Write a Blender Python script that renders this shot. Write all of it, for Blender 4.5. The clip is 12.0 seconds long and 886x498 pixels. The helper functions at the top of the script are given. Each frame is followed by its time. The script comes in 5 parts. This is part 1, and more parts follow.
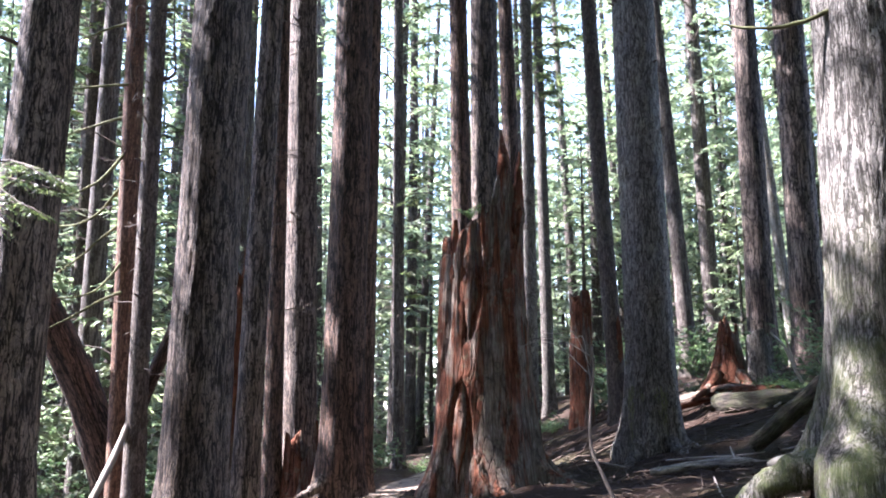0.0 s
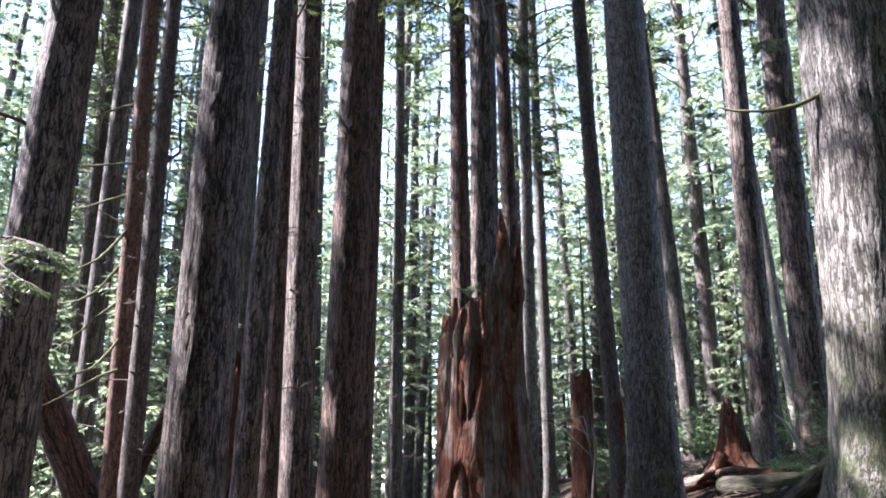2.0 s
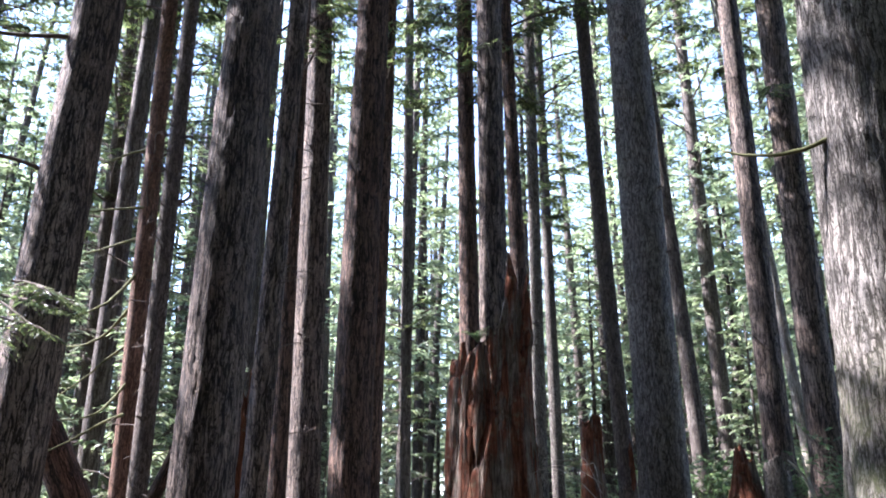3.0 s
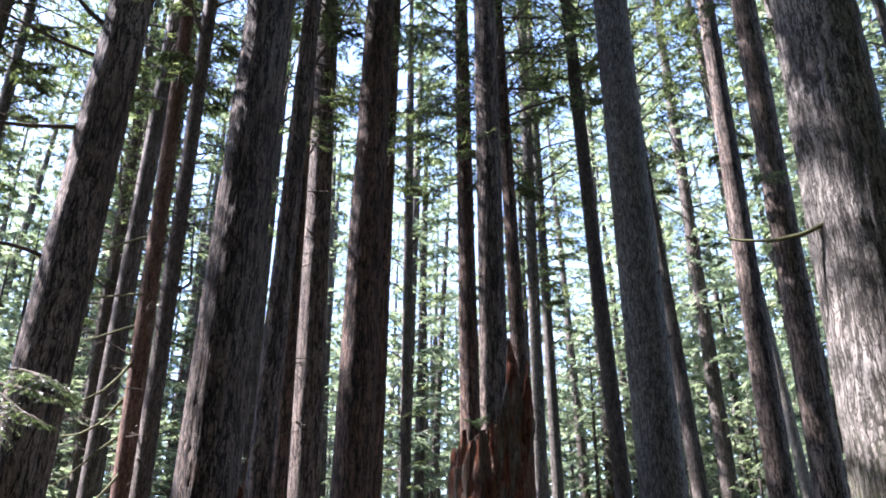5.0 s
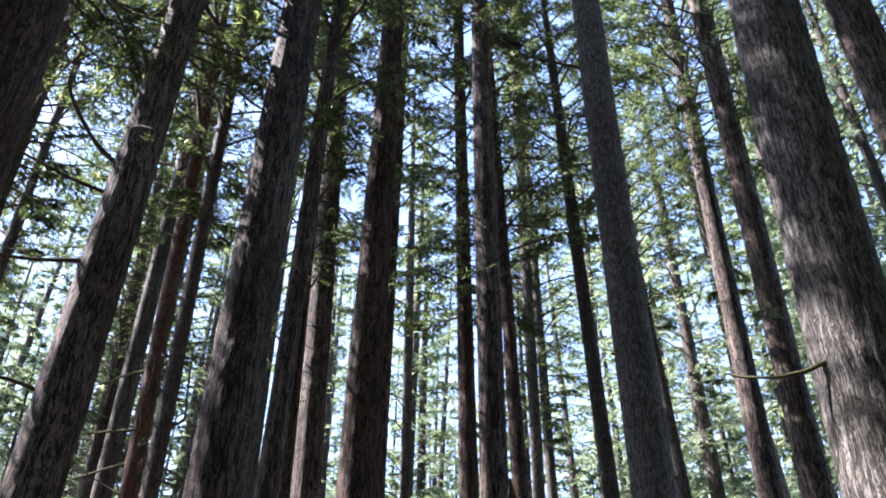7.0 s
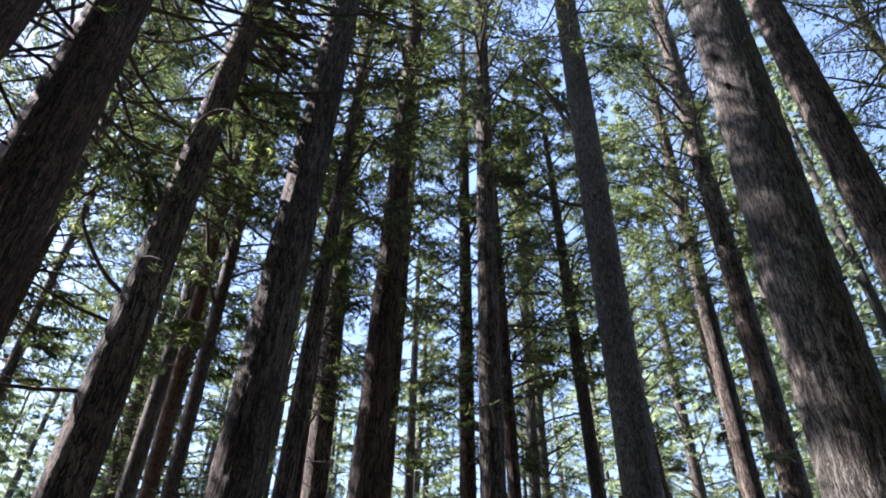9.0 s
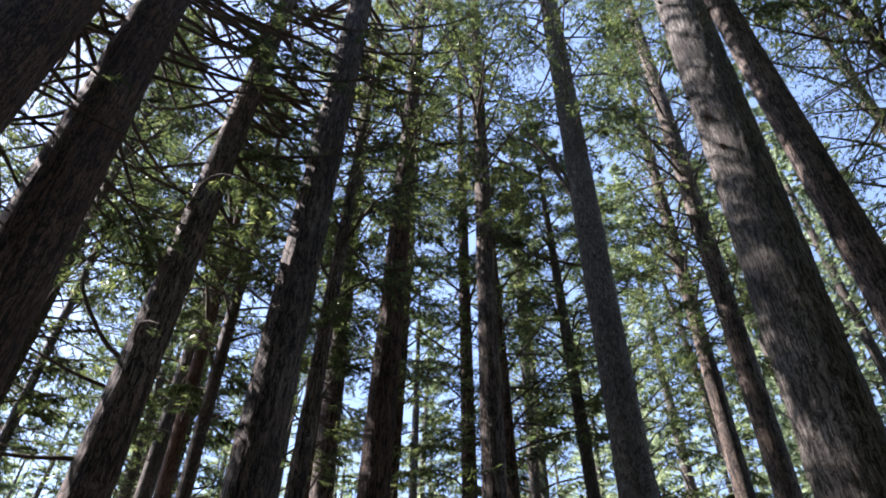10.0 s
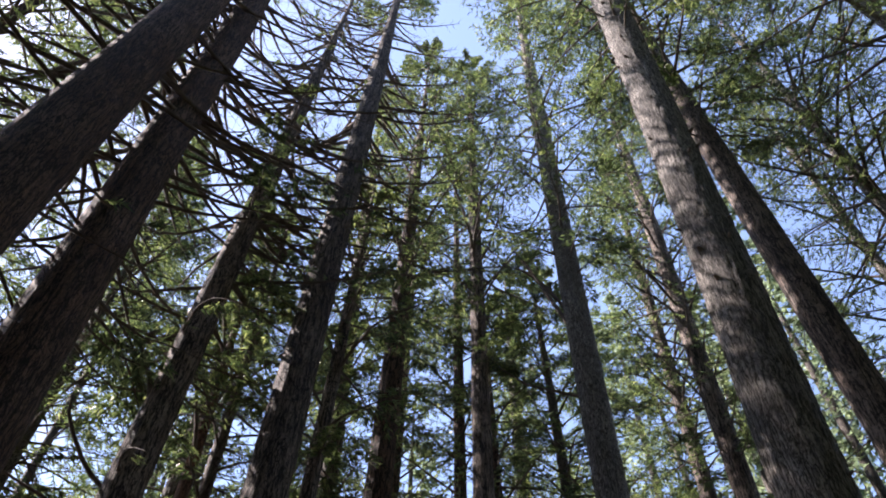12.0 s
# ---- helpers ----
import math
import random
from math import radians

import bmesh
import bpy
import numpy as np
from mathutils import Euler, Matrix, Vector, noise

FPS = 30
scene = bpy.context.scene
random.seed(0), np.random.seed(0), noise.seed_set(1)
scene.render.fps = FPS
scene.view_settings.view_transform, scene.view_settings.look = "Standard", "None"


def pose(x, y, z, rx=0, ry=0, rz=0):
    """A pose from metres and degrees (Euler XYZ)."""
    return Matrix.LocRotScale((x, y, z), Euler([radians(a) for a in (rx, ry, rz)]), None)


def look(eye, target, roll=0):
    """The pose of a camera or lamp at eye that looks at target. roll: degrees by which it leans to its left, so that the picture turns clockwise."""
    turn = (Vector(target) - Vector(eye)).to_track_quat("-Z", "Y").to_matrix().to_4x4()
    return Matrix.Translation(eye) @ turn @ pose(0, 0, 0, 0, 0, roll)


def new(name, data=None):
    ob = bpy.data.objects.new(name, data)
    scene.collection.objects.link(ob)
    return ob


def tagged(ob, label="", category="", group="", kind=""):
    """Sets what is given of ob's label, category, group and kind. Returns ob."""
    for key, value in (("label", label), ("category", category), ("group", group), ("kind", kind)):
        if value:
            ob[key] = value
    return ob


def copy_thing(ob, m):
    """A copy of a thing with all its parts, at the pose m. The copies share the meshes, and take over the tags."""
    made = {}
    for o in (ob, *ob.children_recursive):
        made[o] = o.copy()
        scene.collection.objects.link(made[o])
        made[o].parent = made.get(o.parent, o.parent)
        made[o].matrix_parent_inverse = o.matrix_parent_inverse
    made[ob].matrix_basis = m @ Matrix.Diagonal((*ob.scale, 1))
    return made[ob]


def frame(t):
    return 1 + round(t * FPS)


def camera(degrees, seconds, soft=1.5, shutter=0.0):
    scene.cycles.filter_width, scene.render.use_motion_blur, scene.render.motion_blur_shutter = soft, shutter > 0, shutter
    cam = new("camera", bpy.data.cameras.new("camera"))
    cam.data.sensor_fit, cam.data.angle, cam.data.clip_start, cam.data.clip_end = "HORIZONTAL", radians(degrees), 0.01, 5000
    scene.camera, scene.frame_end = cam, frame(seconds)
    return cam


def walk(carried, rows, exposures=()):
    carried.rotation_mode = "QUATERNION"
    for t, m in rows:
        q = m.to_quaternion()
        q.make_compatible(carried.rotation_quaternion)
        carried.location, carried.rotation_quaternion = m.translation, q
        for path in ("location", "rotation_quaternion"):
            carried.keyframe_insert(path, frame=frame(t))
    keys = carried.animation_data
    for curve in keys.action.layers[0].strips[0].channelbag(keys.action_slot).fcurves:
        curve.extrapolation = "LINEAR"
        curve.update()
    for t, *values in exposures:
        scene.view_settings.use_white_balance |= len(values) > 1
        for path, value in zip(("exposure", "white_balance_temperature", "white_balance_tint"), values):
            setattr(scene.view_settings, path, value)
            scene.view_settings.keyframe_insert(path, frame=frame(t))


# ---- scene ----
cam = camera(57.0, 12.0, soft=1.9)
EYE = 1.6
ROWS = [
    (0.0, 0.00, 10.50, 0.00),
    (0.5, -0.15, 11.59, -0.34),
    (1.0, -0.29, 12.59, -0.61),
    (1.5, -0.29, 14.04, -0.58),
    (2.0, -0.08, 15.98, -0.23),
    (2.5, 0.23, 17.56, -0.26),
    (3.0, 0.47, 19.05, -0.40),
    (5.0, 0.52, 25.07, -0.26),
    (5.5, 0.39, 27.54, -0.39),
    (6.0, 0.41, 30.00, -0.48),
    (6.5, 0.38, 32.30, -0.56),
    (7.0, 0.40, 34.51, -0.47),
    (9.0, 0.10, 43.91, -1.27),
    (9.5, 0.31, 46.15, -1.18),
    (10.0, 0.52, 48.21, -0.85),
    (10.5, 0.16, 50.28, -0.75),
    (11.0, -0.51, 52.53, -0.70),
    (11.5, -0.54, 54.95, -0.78),
    (12.0, -0.26, 57.13, -1.05),
]
walk(cam, [(t, pose(0, 0, EYE, 90 + pitch, roll, yaw)) for t, yaw, pitch, roll in ROWS],
     exposures=[(0.0, 3.68, 5950, 25), (2.0, 3.36, 5950, 24), (5.0, 2.98, 6100, 25), (9.0, 2.22, 6400, 22), (12.0, 2.03, 6800, 24)])

# ---- light: clear sky, sun high on the left, a little ahead ----
SUN_AZ, SUN_EL = -80.0, 50.0
world = bpy.data.worlds.new("sky")
scene.world = world
world.use_nodes = True
wn = world.node_tree.nodes
sky = wn.new("ShaderNodeTexSky")
sky.sky_type, sky.sun_disc, sky.dust_density = "NISHITA", False, 0.35
sky.ozone_density = 1.4
sky.sun_elevation, sky.sun_rotation = radians(SUN_EL), radians(SUN_AZ)
wn["Background"].inputs["Strength"].default_value = 0.12
world.node_tree.links.new(sky.outputs["Color"], wn["Background"].inputs["Color"])
sun_data = bpy.data.lights.new("sun", "SUN")
sun_data.energy, sun_data.angle, sun_data.color = 5.0, radians(0.53), (1.0, 0.97, 0.92)
sun = new("sun", sun_data)
to_sun = Vector((math.sin(radians(SUN_AZ)) * math.cos(radians(SUN_EL)), math.cos(radians(SUN_AZ)) * math.cos(radians(SUN_EL)), math.sin(radians(SUN_EL))))
sun.matrix_world = look(to_sun * 60, (0, 0, 0))


# ---- materials ----
class Nodes:
    """A short hand for node materials."""

    def __init__(self, name):
        self.m = bpy.data.materials.new(name)
        self.m.use_nodes = True
        self.t = self.m.node_tree
        self.n = self.t.nodes
        self.bsdf = self.n["Principled BSDF"]
        self.out = self.n["Material Output"]

    def node(self, kind, **kw):
        x = self.n.new(kind)
        for k, v in kw.items():
            if k in ("operation", "blend_type", "data_type", "feature", "noise_dimensions", "normalize"):
                setattr(x, k, v)
            else:
                x.inputs[k.replace("_", " ")].default_value = v
        return x

    def link(self, a, b):
        self.t.links.new(a, b)

    def coords(self, scale=(1, 1, 1), world_space=False):
        if world_space:
            src = self.n.new("ShaderNodeNewGeometry").outputs["Position"]
        else:
            src = self.n.new("ShaderNodeTexCoord").outputs["Object"]
        mp = self.n.new("ShaderNodeMapping")
        mp.inputs["Scale"].default_value = scale
        self.link(src, mp.inputs["Vector"])
        return mp.outputs["Vector"]

    def noise(self, vec, scale, detail=4, rough=0.6):
        x = self.node("ShaderNodeTexNoise", Scale=scale, Detail=detail, Roughness=rough)
        self.link(vec, x.inputs["Vector"])
        return x.outputs["Fac"]

    def ramp(self, fac, stops):
        x = self.n.new("ShaderNodeValToRGB")
        e = x.color_ramp.elements
        while len(e) < len(stops):
            e.new(0.5)
        for el, (p, c) in zip(e, stops):
            el.position, el.color = p, (*c, 1) if len(c) == 3 else c
        self.link(fac, x.inputs["Fac"])
        return x.outputs["Color"]

    def mix(self, fac, a, b, blend="MIX"):
        x = self.n.new("ShaderNodeMix")
        x.data_type, x.blend_type = "RGBA", blend
        for value, key in ((fac, 0), (a, 6), (b, 7)):
            if isinstance(value, (int, float)):
                x.inputs[key].default_value = value
            elif isinstance(value, tuple):
                x.inputs[key].default_value = (*value, 1)
            else:
                self.link(value, x.inputs[key])
        return x.outputs[2]

    def math(self, op, a, b=0.0, c=0.3):
        x = self.n.new("ShaderNodeMath")
        x.operation = op
        for value, key in ((a, 0), (b, 1)):
            if isinstance(value, (int, float)):
                x.inputs[key].default_value = value
            else:
                self.link(value, x.inputs[key])
        x.inputs[2].default_value = c
        return x.outputs[0]

    def bump(self, height, strength, distance, under=None):
        x = self.node("ShaderNodeBump", Strength=strength, Distance=distance)
        self.link(height, x.inputs["Height"])
        if under is not None:
            self.link(under, x.inputs["Normal"])
        return x.outputs["Normal"]

    def done(self, color, rough, normal=None, spec=0.2):
        for value, key in ((color, "Base Color"), (rough, "Roughness"), (normal, "Normal")):
            if value is None:
                continue
            if isinstance(value, (int, float)):
                self.bsdf.inputs[key].default_value = value
            elif isinstance(value, tuple):
                self.bsdf.inputs[key].default_value = (*value, 1)
            else:
                self.link(value, self.bsdf.inputs[key])
        self.bsdf.inputs["Specular IOR Level"].default_value = spec
        return self.m


def grey(v):
    return (v, v, v)


def bark(name, plate, pale, furrow, scale=16.0, stretch=0.2, deep=0.02, moss=0.0, lichen=0.25, moss_top=0.0, width=0.135):
    """Furrowed bark: long flaky plates between dark winding cracks, with lichen and moss. width: of the cracks, as a share of a plate."""
    k = Nodes(name)
    flat = k.coords()
    low = k.noise(flat, 1.1, 3)
    sway = k.node("ShaderNodeTexNoise", Scale=3.2, Detail=3.0, Roughness=0.6)
    k.link(flat, sway.inputs["Vector"])
    jag = k.node("ShaderNodeTexNoise", Scale=scale * 0.9, Detail=4.0, Roughness=0.7)
    k.link(flat, jag.inputs["Vector"])
    path = flat
    for src, amount in ((sway, (0.07, 0.07, 0.05)), (jag, (0.35 / scale, 0.35 / scale, 0.9 / scale))):
        add = k.n.new("ShaderNodeVectorMath")
        add.operation = "MULTIPLY_ADD"
        k.link(src.outputs["Color"], add.inputs[0])
        add.inputs[1].default_value = amount
        k.link(path, add.inputs[2])
        path = add.outputs[0]

    def stretched(by):
        mp = k.n.new("ShaderNodeMapping")
        mp.inputs["Scale"].default_value = (1, 1, by)
        k.link(path, mp.inputs["Vector"])
        return mp.outputs["Vector"]

    def furrows(by, size, middle, detail=2):
        n = k.noise(stretched(by), size, detail, 0.55)
        return k.math("ABSOLUTE", k.math("SUBTRACT", n, middle))

    long = k.math("MINIMUM", furrows(stretch * 0.55, scale * 0.62, 0.5), furrows(stretch * 0.8, scale * 0.9, 0.43))
    cross = furrows(stretch * 3.2, scale * 0.55, 0.52)
    depth = k.math("MINIMUM", long, k.math("ADD", k.math("MULTIPLY", cross, 1.3), width * 0.12))
    depth = k.math("MULTIPLY", depth, k.ramp(k.noise(flat, scale * 0.2, 3), [(0.35, grey(0.85)), (0.65, grey(1.25))]))
    crack = k.ramp(depth, [(0.0, grey(0)), (width * 0.12, grey(0.05)), (width * 0.34, grey(0.78)), (width * 0.7, grey(1))])
    flake = k.ramp(furrows(stretch * 1.6, scale * 2.0, 0.5, 3), [(0.0, grey(0.55)), (0.035, grey(0.95)), (0.09, grey(1))])
    fine = k.noise(stretched(0.3), scale * 2.2, 5, 0.72)
    grit = k.noise(stretched(0.45), scale * 5.0, 4, 0.7)
    patch = k.noise(stretched(stretch), scale * 0.5, 3)
    tone = k.mix(k.ramp(low, [(0.35, grey(0)), (0.68, grey(1))]), plate, pale)
    tone = k.mix(1.0, tone, k.ramp(patch, [(0.32, grey(0.7)), (0.68, (1.3, 1.26, 1.22))]), "MULTIPLY")
    tone = k.mix(1.0, tone, k.ramp(fine, [(0.30, grey(0.62)), (0.52, grey(1.0)), (0.72, grey(1.4))]), "MULTIPLY")
    tone = k.mix(1.0, tone, k.ramp(grit, [(0.34, grey(0.72)), (0.66, grey(1.28))]), "MULTIPLY")
    tone = k.mix(1.0, tone, flake, "MULTIPLY")
    tone = k.mix(crack, furrow, tone)
    spots = k.noise(flat, 14.0, 5, 0.75)
    big = k.noise(flat, 0.9, 2)
    if lichen:
        f = k.math("MULTIPLY", k.ramp(spots, [(0.56, grey(0)), (0.68, grey(1))]), k.ramp(big, [(0.42, grey(0)), (0.65, grey(lichen))]))
        tone = k.mix(k.math("MULTIPLY", f, crack), tone, (0.30, 0.31, 0.27))
    if moss:
        sep = k.n.new("ShaderNodeSeparateXYZ")
        k.link(flat, sep.inputs[0])
        fall = k.math("SUBTRACT", 1.0, k.math("DIVIDE", sep.outputs["Z"], moss_top or 3.0))
        clamp = k.math("MAXIMUM", fall, 0.02)
        f = k.math("MULTIPLY", k.ramp(k.noise(flat, 5.0, 5, 0.7), [(0.38, grey(0)), (0.6, grey(1))]), clamp)
        f = k.math("MINIMUM", k.math("MULTIPLY", f, moss), 0.92)
        tone = k.mix(f, tone, k.ramp(spots, [(0.3, (0.04, 0.055, 0.016)), (0.7, (0.12, 0.14, 0.05))]))
    rnd = k.n.new("ShaderNodeObjectInfo").outputs["Random"]
    tone = k.mix(1.0, tone, k.ramp(rnd, [(0.0, (0.78, 0.76, 0.75)), (1.0, (1.15, 1.12, 1.1))]), "MULTIPLY")
    n = k.bump(k.math("MULTIPLY", crack, flake), 1.0, deep)
    n = k.bump(fine, 0.6, deep * 0.35, n)
    return k.done(tone, 0.85, n, 0.25)


BARK_FIR = bark("furrowed_bark", (0.150, 0.112, 0.088), (0.240, 0.202, 0.172), (0.014, 0.010, 0.008), 23, 0.15, 0.010)
BARK_RED = bark("reddish_bark", (0.122, 0.070, 0.048), (0.170, 0.114, 0.086), (0.012, 0.008, 0.005), 24, 0.15, 0.008, lichen=0.1)
BARK_HEM = bark("grey_scaly_bark", (0.150, 0.141, 0.122), (0.235, 0.224, 0.198), (0.026, 0.021, 0.017), 42, 0.28, 0.005, lichen=0.5)
BARK_MOSS = bark("mossy_bark", (0.150, 0.139, 0.125), (0.295, 0.286, 0.265), (0.020, 0.017, 0.013), 38, 0.13, 0.009, moss=0.8, lichen=0.5, moss_top=2.0)
BARK_LOG = bark("old_log_bark", (0.040, 0.030, 0.024), (0.070, 0.058, 0.048), (0.010, 0.008, 0.006), 24, 0.14, 0.008, moss=0.35, lichen=0.3, moss_top=50.0)
BARK_ORANGE = bark("smooth_orange_bark", (0.17, 0.092, 0.058), (0.24, 0.15, 0.105), (0.05, 0.026, 0.017), 40, 0.2, 0.003, lichen=0.3)
BARK_THIN = bark("thin_bark", (0.104, 0.084, 0.072), (0.176, 0.155, 0.134), (0.034, 0.026, 0.020), 40, 0.3, 0.003)
BARK_FAR = bark("distant_bark", (0.100, 0.088, 0.077), (0.176, 0.163, 0.146), (0.030, 0.023, 0.019), 26, 0.15, 0.005)
BARK_PALE = bark("pale_bark", (0.25, 0.235, 0.20), (0.33, 0.32, 0.28), (0.10, 0.09, 0.075), 34, 0.15, 0.003, lichen=0.6)


def leaf_material(name, stops, through_light=0.45, rough=0.42):
    k = Nodes(name)
    rnd = k.n.new("ShaderNodeNewGeometry").outputs["Random Per Island"]
    col = k.ramp(rnd, stops)
    pos = k.coords((0.35, 0.35, 0.35), True)
    col = k.mix(1.0, col, k.ramp(k.noise(pos, 1.0, 3), [(0.3, (0.75, 0.8, 0.8)), (0.7, (1.2, 1.15, 1.0))]), "MULTIPLY")
    m = k.done(col, rough, None, 0.5)
    tr = k.n.new("ShaderNodeBsdfTranslucent")
    k.link(k.mix(1.0, col, (1.05, 1.18, 0.95), "MULTIPLY"), tr.inputs["Color"])
    mx = k.n.new("ShaderNodeMixShader")
    mx.inputs[0].default_value = through_light
    k.link(k.bsdf.outputs[0], mx.inputs[1])
    k.link(tr.outputs[0], mx.inputs[2])
    k.link(mx.outputs[0], k.out.inputs["Surface"])
    return m


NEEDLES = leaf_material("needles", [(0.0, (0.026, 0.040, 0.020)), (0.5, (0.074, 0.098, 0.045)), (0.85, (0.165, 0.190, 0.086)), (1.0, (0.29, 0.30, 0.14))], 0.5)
# Distant needles: sunlit, hazy brightness is put into a paler, greyer colour.
NEEDLES_FAR_LIT_TONE = leaf_material("distant_needles_lit_tone", [(0.0, (0.110, 0.138, 0.098)), (0.5, (0.195, 0.230, 0.165)), (1.0, (0.32, 0.35, 0.25))], 0.55)
FERN = leaf_material("fern_leaves", [(0.0, (0.050, 0.092, 0.046)), (0.6, (0.10, 0.150, 0.080)), (1.0, (0.17, 0.21, 0.12))], 0.5)


def twig_material(name, a, b):
    k = Nodes(name)
    v = k.coords()
    col = k.mix(k.ramp(k.noise(v, 6, 4), [(0.35, grey(0)), (0.65, grey(1))]), a, b)
    return k.done(col, 0.85, k.bump(k.noise(v, 60, 3), 0.4, 0.004), 0.15)


TWIG = twig_material("twig_bark", (0.055, 0.042, 0.034), (0.11, 0.09, 0.075))
LITTER = twig_material("dry_litter", (0.028, 0.020, 0.015), (0.095, 0.072, 0.054))
DRY = twig_material("dry_twig", (0.16, 0.135, 0.11), (0.30, 0.27, 0.23))
PALE_WOOD = twig_material("bleached_wood", (0.30, 0.26, 0.21), (0.46, 0.41, 0.35))
MOSS_TWIG = twig_material("mossy_branch", (0.055, 0.060, 0.026), (0.15, 0.15, 0.072))


def rotten_wood(name, red=1.0):
    """Weathered cedar: grey skin in long strips, raw red-brown rot between."""
    k = Nodes(name)
    flat = k.coords()
    strips = k.coords((1.0, 1.0, 0.10))
    skin = k.noise(k.coords((1.0, 1.0, 0.10)), 5.5, 4, 0.6)
    fibre = k.noise(k.coords((1.0, 1.0, 0.06)), 38, 4, 0.7)
    low = k.noise(flat, 1.3, 3)
    raw = k.ramp(fibre, [(0.28, (0.022, 0.008, 0.005)), (0.5, (0.095, 0.037, 0.022)), (0.75, (0.18, 0.080, 0.047))])
    worn = k.ramp(fibre, [(0.28, (0.030, 0.022, 0.017)), (0.5, (0.105, 0.082, 0.064)), (0.78, (0.22, 0.195, 0.165))])
    pick = k.math("ADD", k.math("MULTIPLY", skin, 0.75), k.math("MULTIPLY", low, 0.35))
    col = k.mix(k.ramp(pick, [(0.49 + 0.03 * red, grey(1)), (0.56 + 0.03 * red, grey(0))]), worn, raw)
    col = k.mix(k.ramp(k.noise(flat, 9, 5, 0.7), [(0.55, grey(0)), (0.75, grey(0.5))]), col, (0.16, 0.19, 0.13))
    split = k.node("ShaderNodeTexVoronoi", feature="DISTANCE_TO_EDGE", Scale=11.0)
    wob = k.node("ShaderNodeTexNoise", Scale=7.0, Detail=4.0)
    k.link(flat, wob.inputs["Vector"])
    mv = k.n.new("ShaderNodeVectorMath")
    mv.operation = "MULTIPLY_ADD"
    k.link(wob.outputs["Color"], mv.inputs[0])
    mv.inputs[1].default_value = (0.07, 0.07, 0.05)
    k.link(strips, mv.inputs[2])
    k.link(mv.outputs[0], split.inputs["Vector"])
    gap = k.ramp(split.outputs["Distance"], [(0.0, grey(0.45)), (0.04, grey(0.85)), (0.12, grey(1))])
    blotch = k.ramp(k.noise(flat, 4.0, 5, 0.7), [(0.35, grey(0.75)), (0.6, grey(1.25))])
    col = k.mix(1.0, k.mix(1.0, col, gap, "MULTIPLY"), blotch, "MULTIPLY")
    n = k.bump(gap, 0.9, 0.02)
    n = k.bump(fibre, 0.9, 0.011, n)
    n = k.bump(k.noise(flat, 30, 4), 0.4, 0.004, n)
    return k.done(col, 0.95, n, 0.05)


ROT = rotten_wood("weathered_cedar", 0.35)
ROT_RED = rotten_wood("red_rotten_cedar", 2.2)


def soil(name, dark, mid, pale, green=0.0):
    k = Nodes(name)
    v = k.coords((1, 1, 1), True)
    a, b, c = k.noise(v, 0.7, 4), k.noise(v, 9, 6, 0.75), k.noise(v, 55, 4, 0.7)
    col = k.mix(k.ramp(b, [(0.35, grey(0)), (0.65, grey(1))]), dark, mid)
    col = k.mix(k.math("MULTIPLY", k.ramp(c, [(0.5, grey(0)), (0.72, grey(0.8))]), k.ramp(a, [(0.35, grey(0.3)), (0.6, grey(1))])), col, pale)
    if green:
        col = k.mix(k.ramp(k.noise(v, 0.45, 4, 0.6), [(0.50, grey(0)), (0.62, grey(green))]), col, k.ramp(b, [(0.3, (0.035, 0.055, 0.015)), (0.7, (0.10, 0.13, 0.04))]))
    n = k.bump(b, 0.7, 0.02)
    n = k.bump(c, 0.8, 0.006, n)
    return k.done(col, 0.95, n, 0.1)


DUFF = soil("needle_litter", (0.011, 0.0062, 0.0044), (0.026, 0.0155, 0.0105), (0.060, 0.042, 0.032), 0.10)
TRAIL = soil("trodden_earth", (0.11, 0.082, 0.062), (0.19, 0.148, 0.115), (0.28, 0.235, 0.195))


# ---- the lie of the land ----
def smooth(a, b, v):
    t = np.clip((v - a) / (b - a), 0, 1)
    return t * t * (3 - 2 * t)


def land(x, y):
    """Height of the forest floor: a bank that climbs to the right and ahead, a low rise on the left, a hollow behind it."""
    x, y = np.asarray(x, float), np.asarray(y, float)
    far = np.clip(y, -10, 15) - 0.3 * np.clip(y - 24, 0, 40)
    z = 0.05 * np.clip(x, -30, 30)
    z = z + smooth(-1.0, 6.0, x) * (0.5 + 0.09 * far) * smooth(-12, 6, y)
    z = z + 0.45 * np.exp(-((x + 2) ** 2 / 16 + (y - 9.5) ** 2 / 12))
    z = z - 0.012 * np.clip(y - 12, 0, 60) * smooth(3, -3, x)
    z = z + 0.35 * np.exp(-((x - 3.2) ** 2 + (y - 5.9) ** 2) / 0.8)
    r = np.hypot(x, y)
    z = z + 0.10 * np.sin(0.9 * x + 1.3) * np.sin(0.8 * y + 0.4) * smooth(3, 10, r)
    return z + 0.035 * np.sin(2.7 * x + 0.6 * y) * np.sin(2.3 * y - 0.8 * x) * smooth(2, 6, r)


def ground_z(x, y):
    return float(land(x, y))


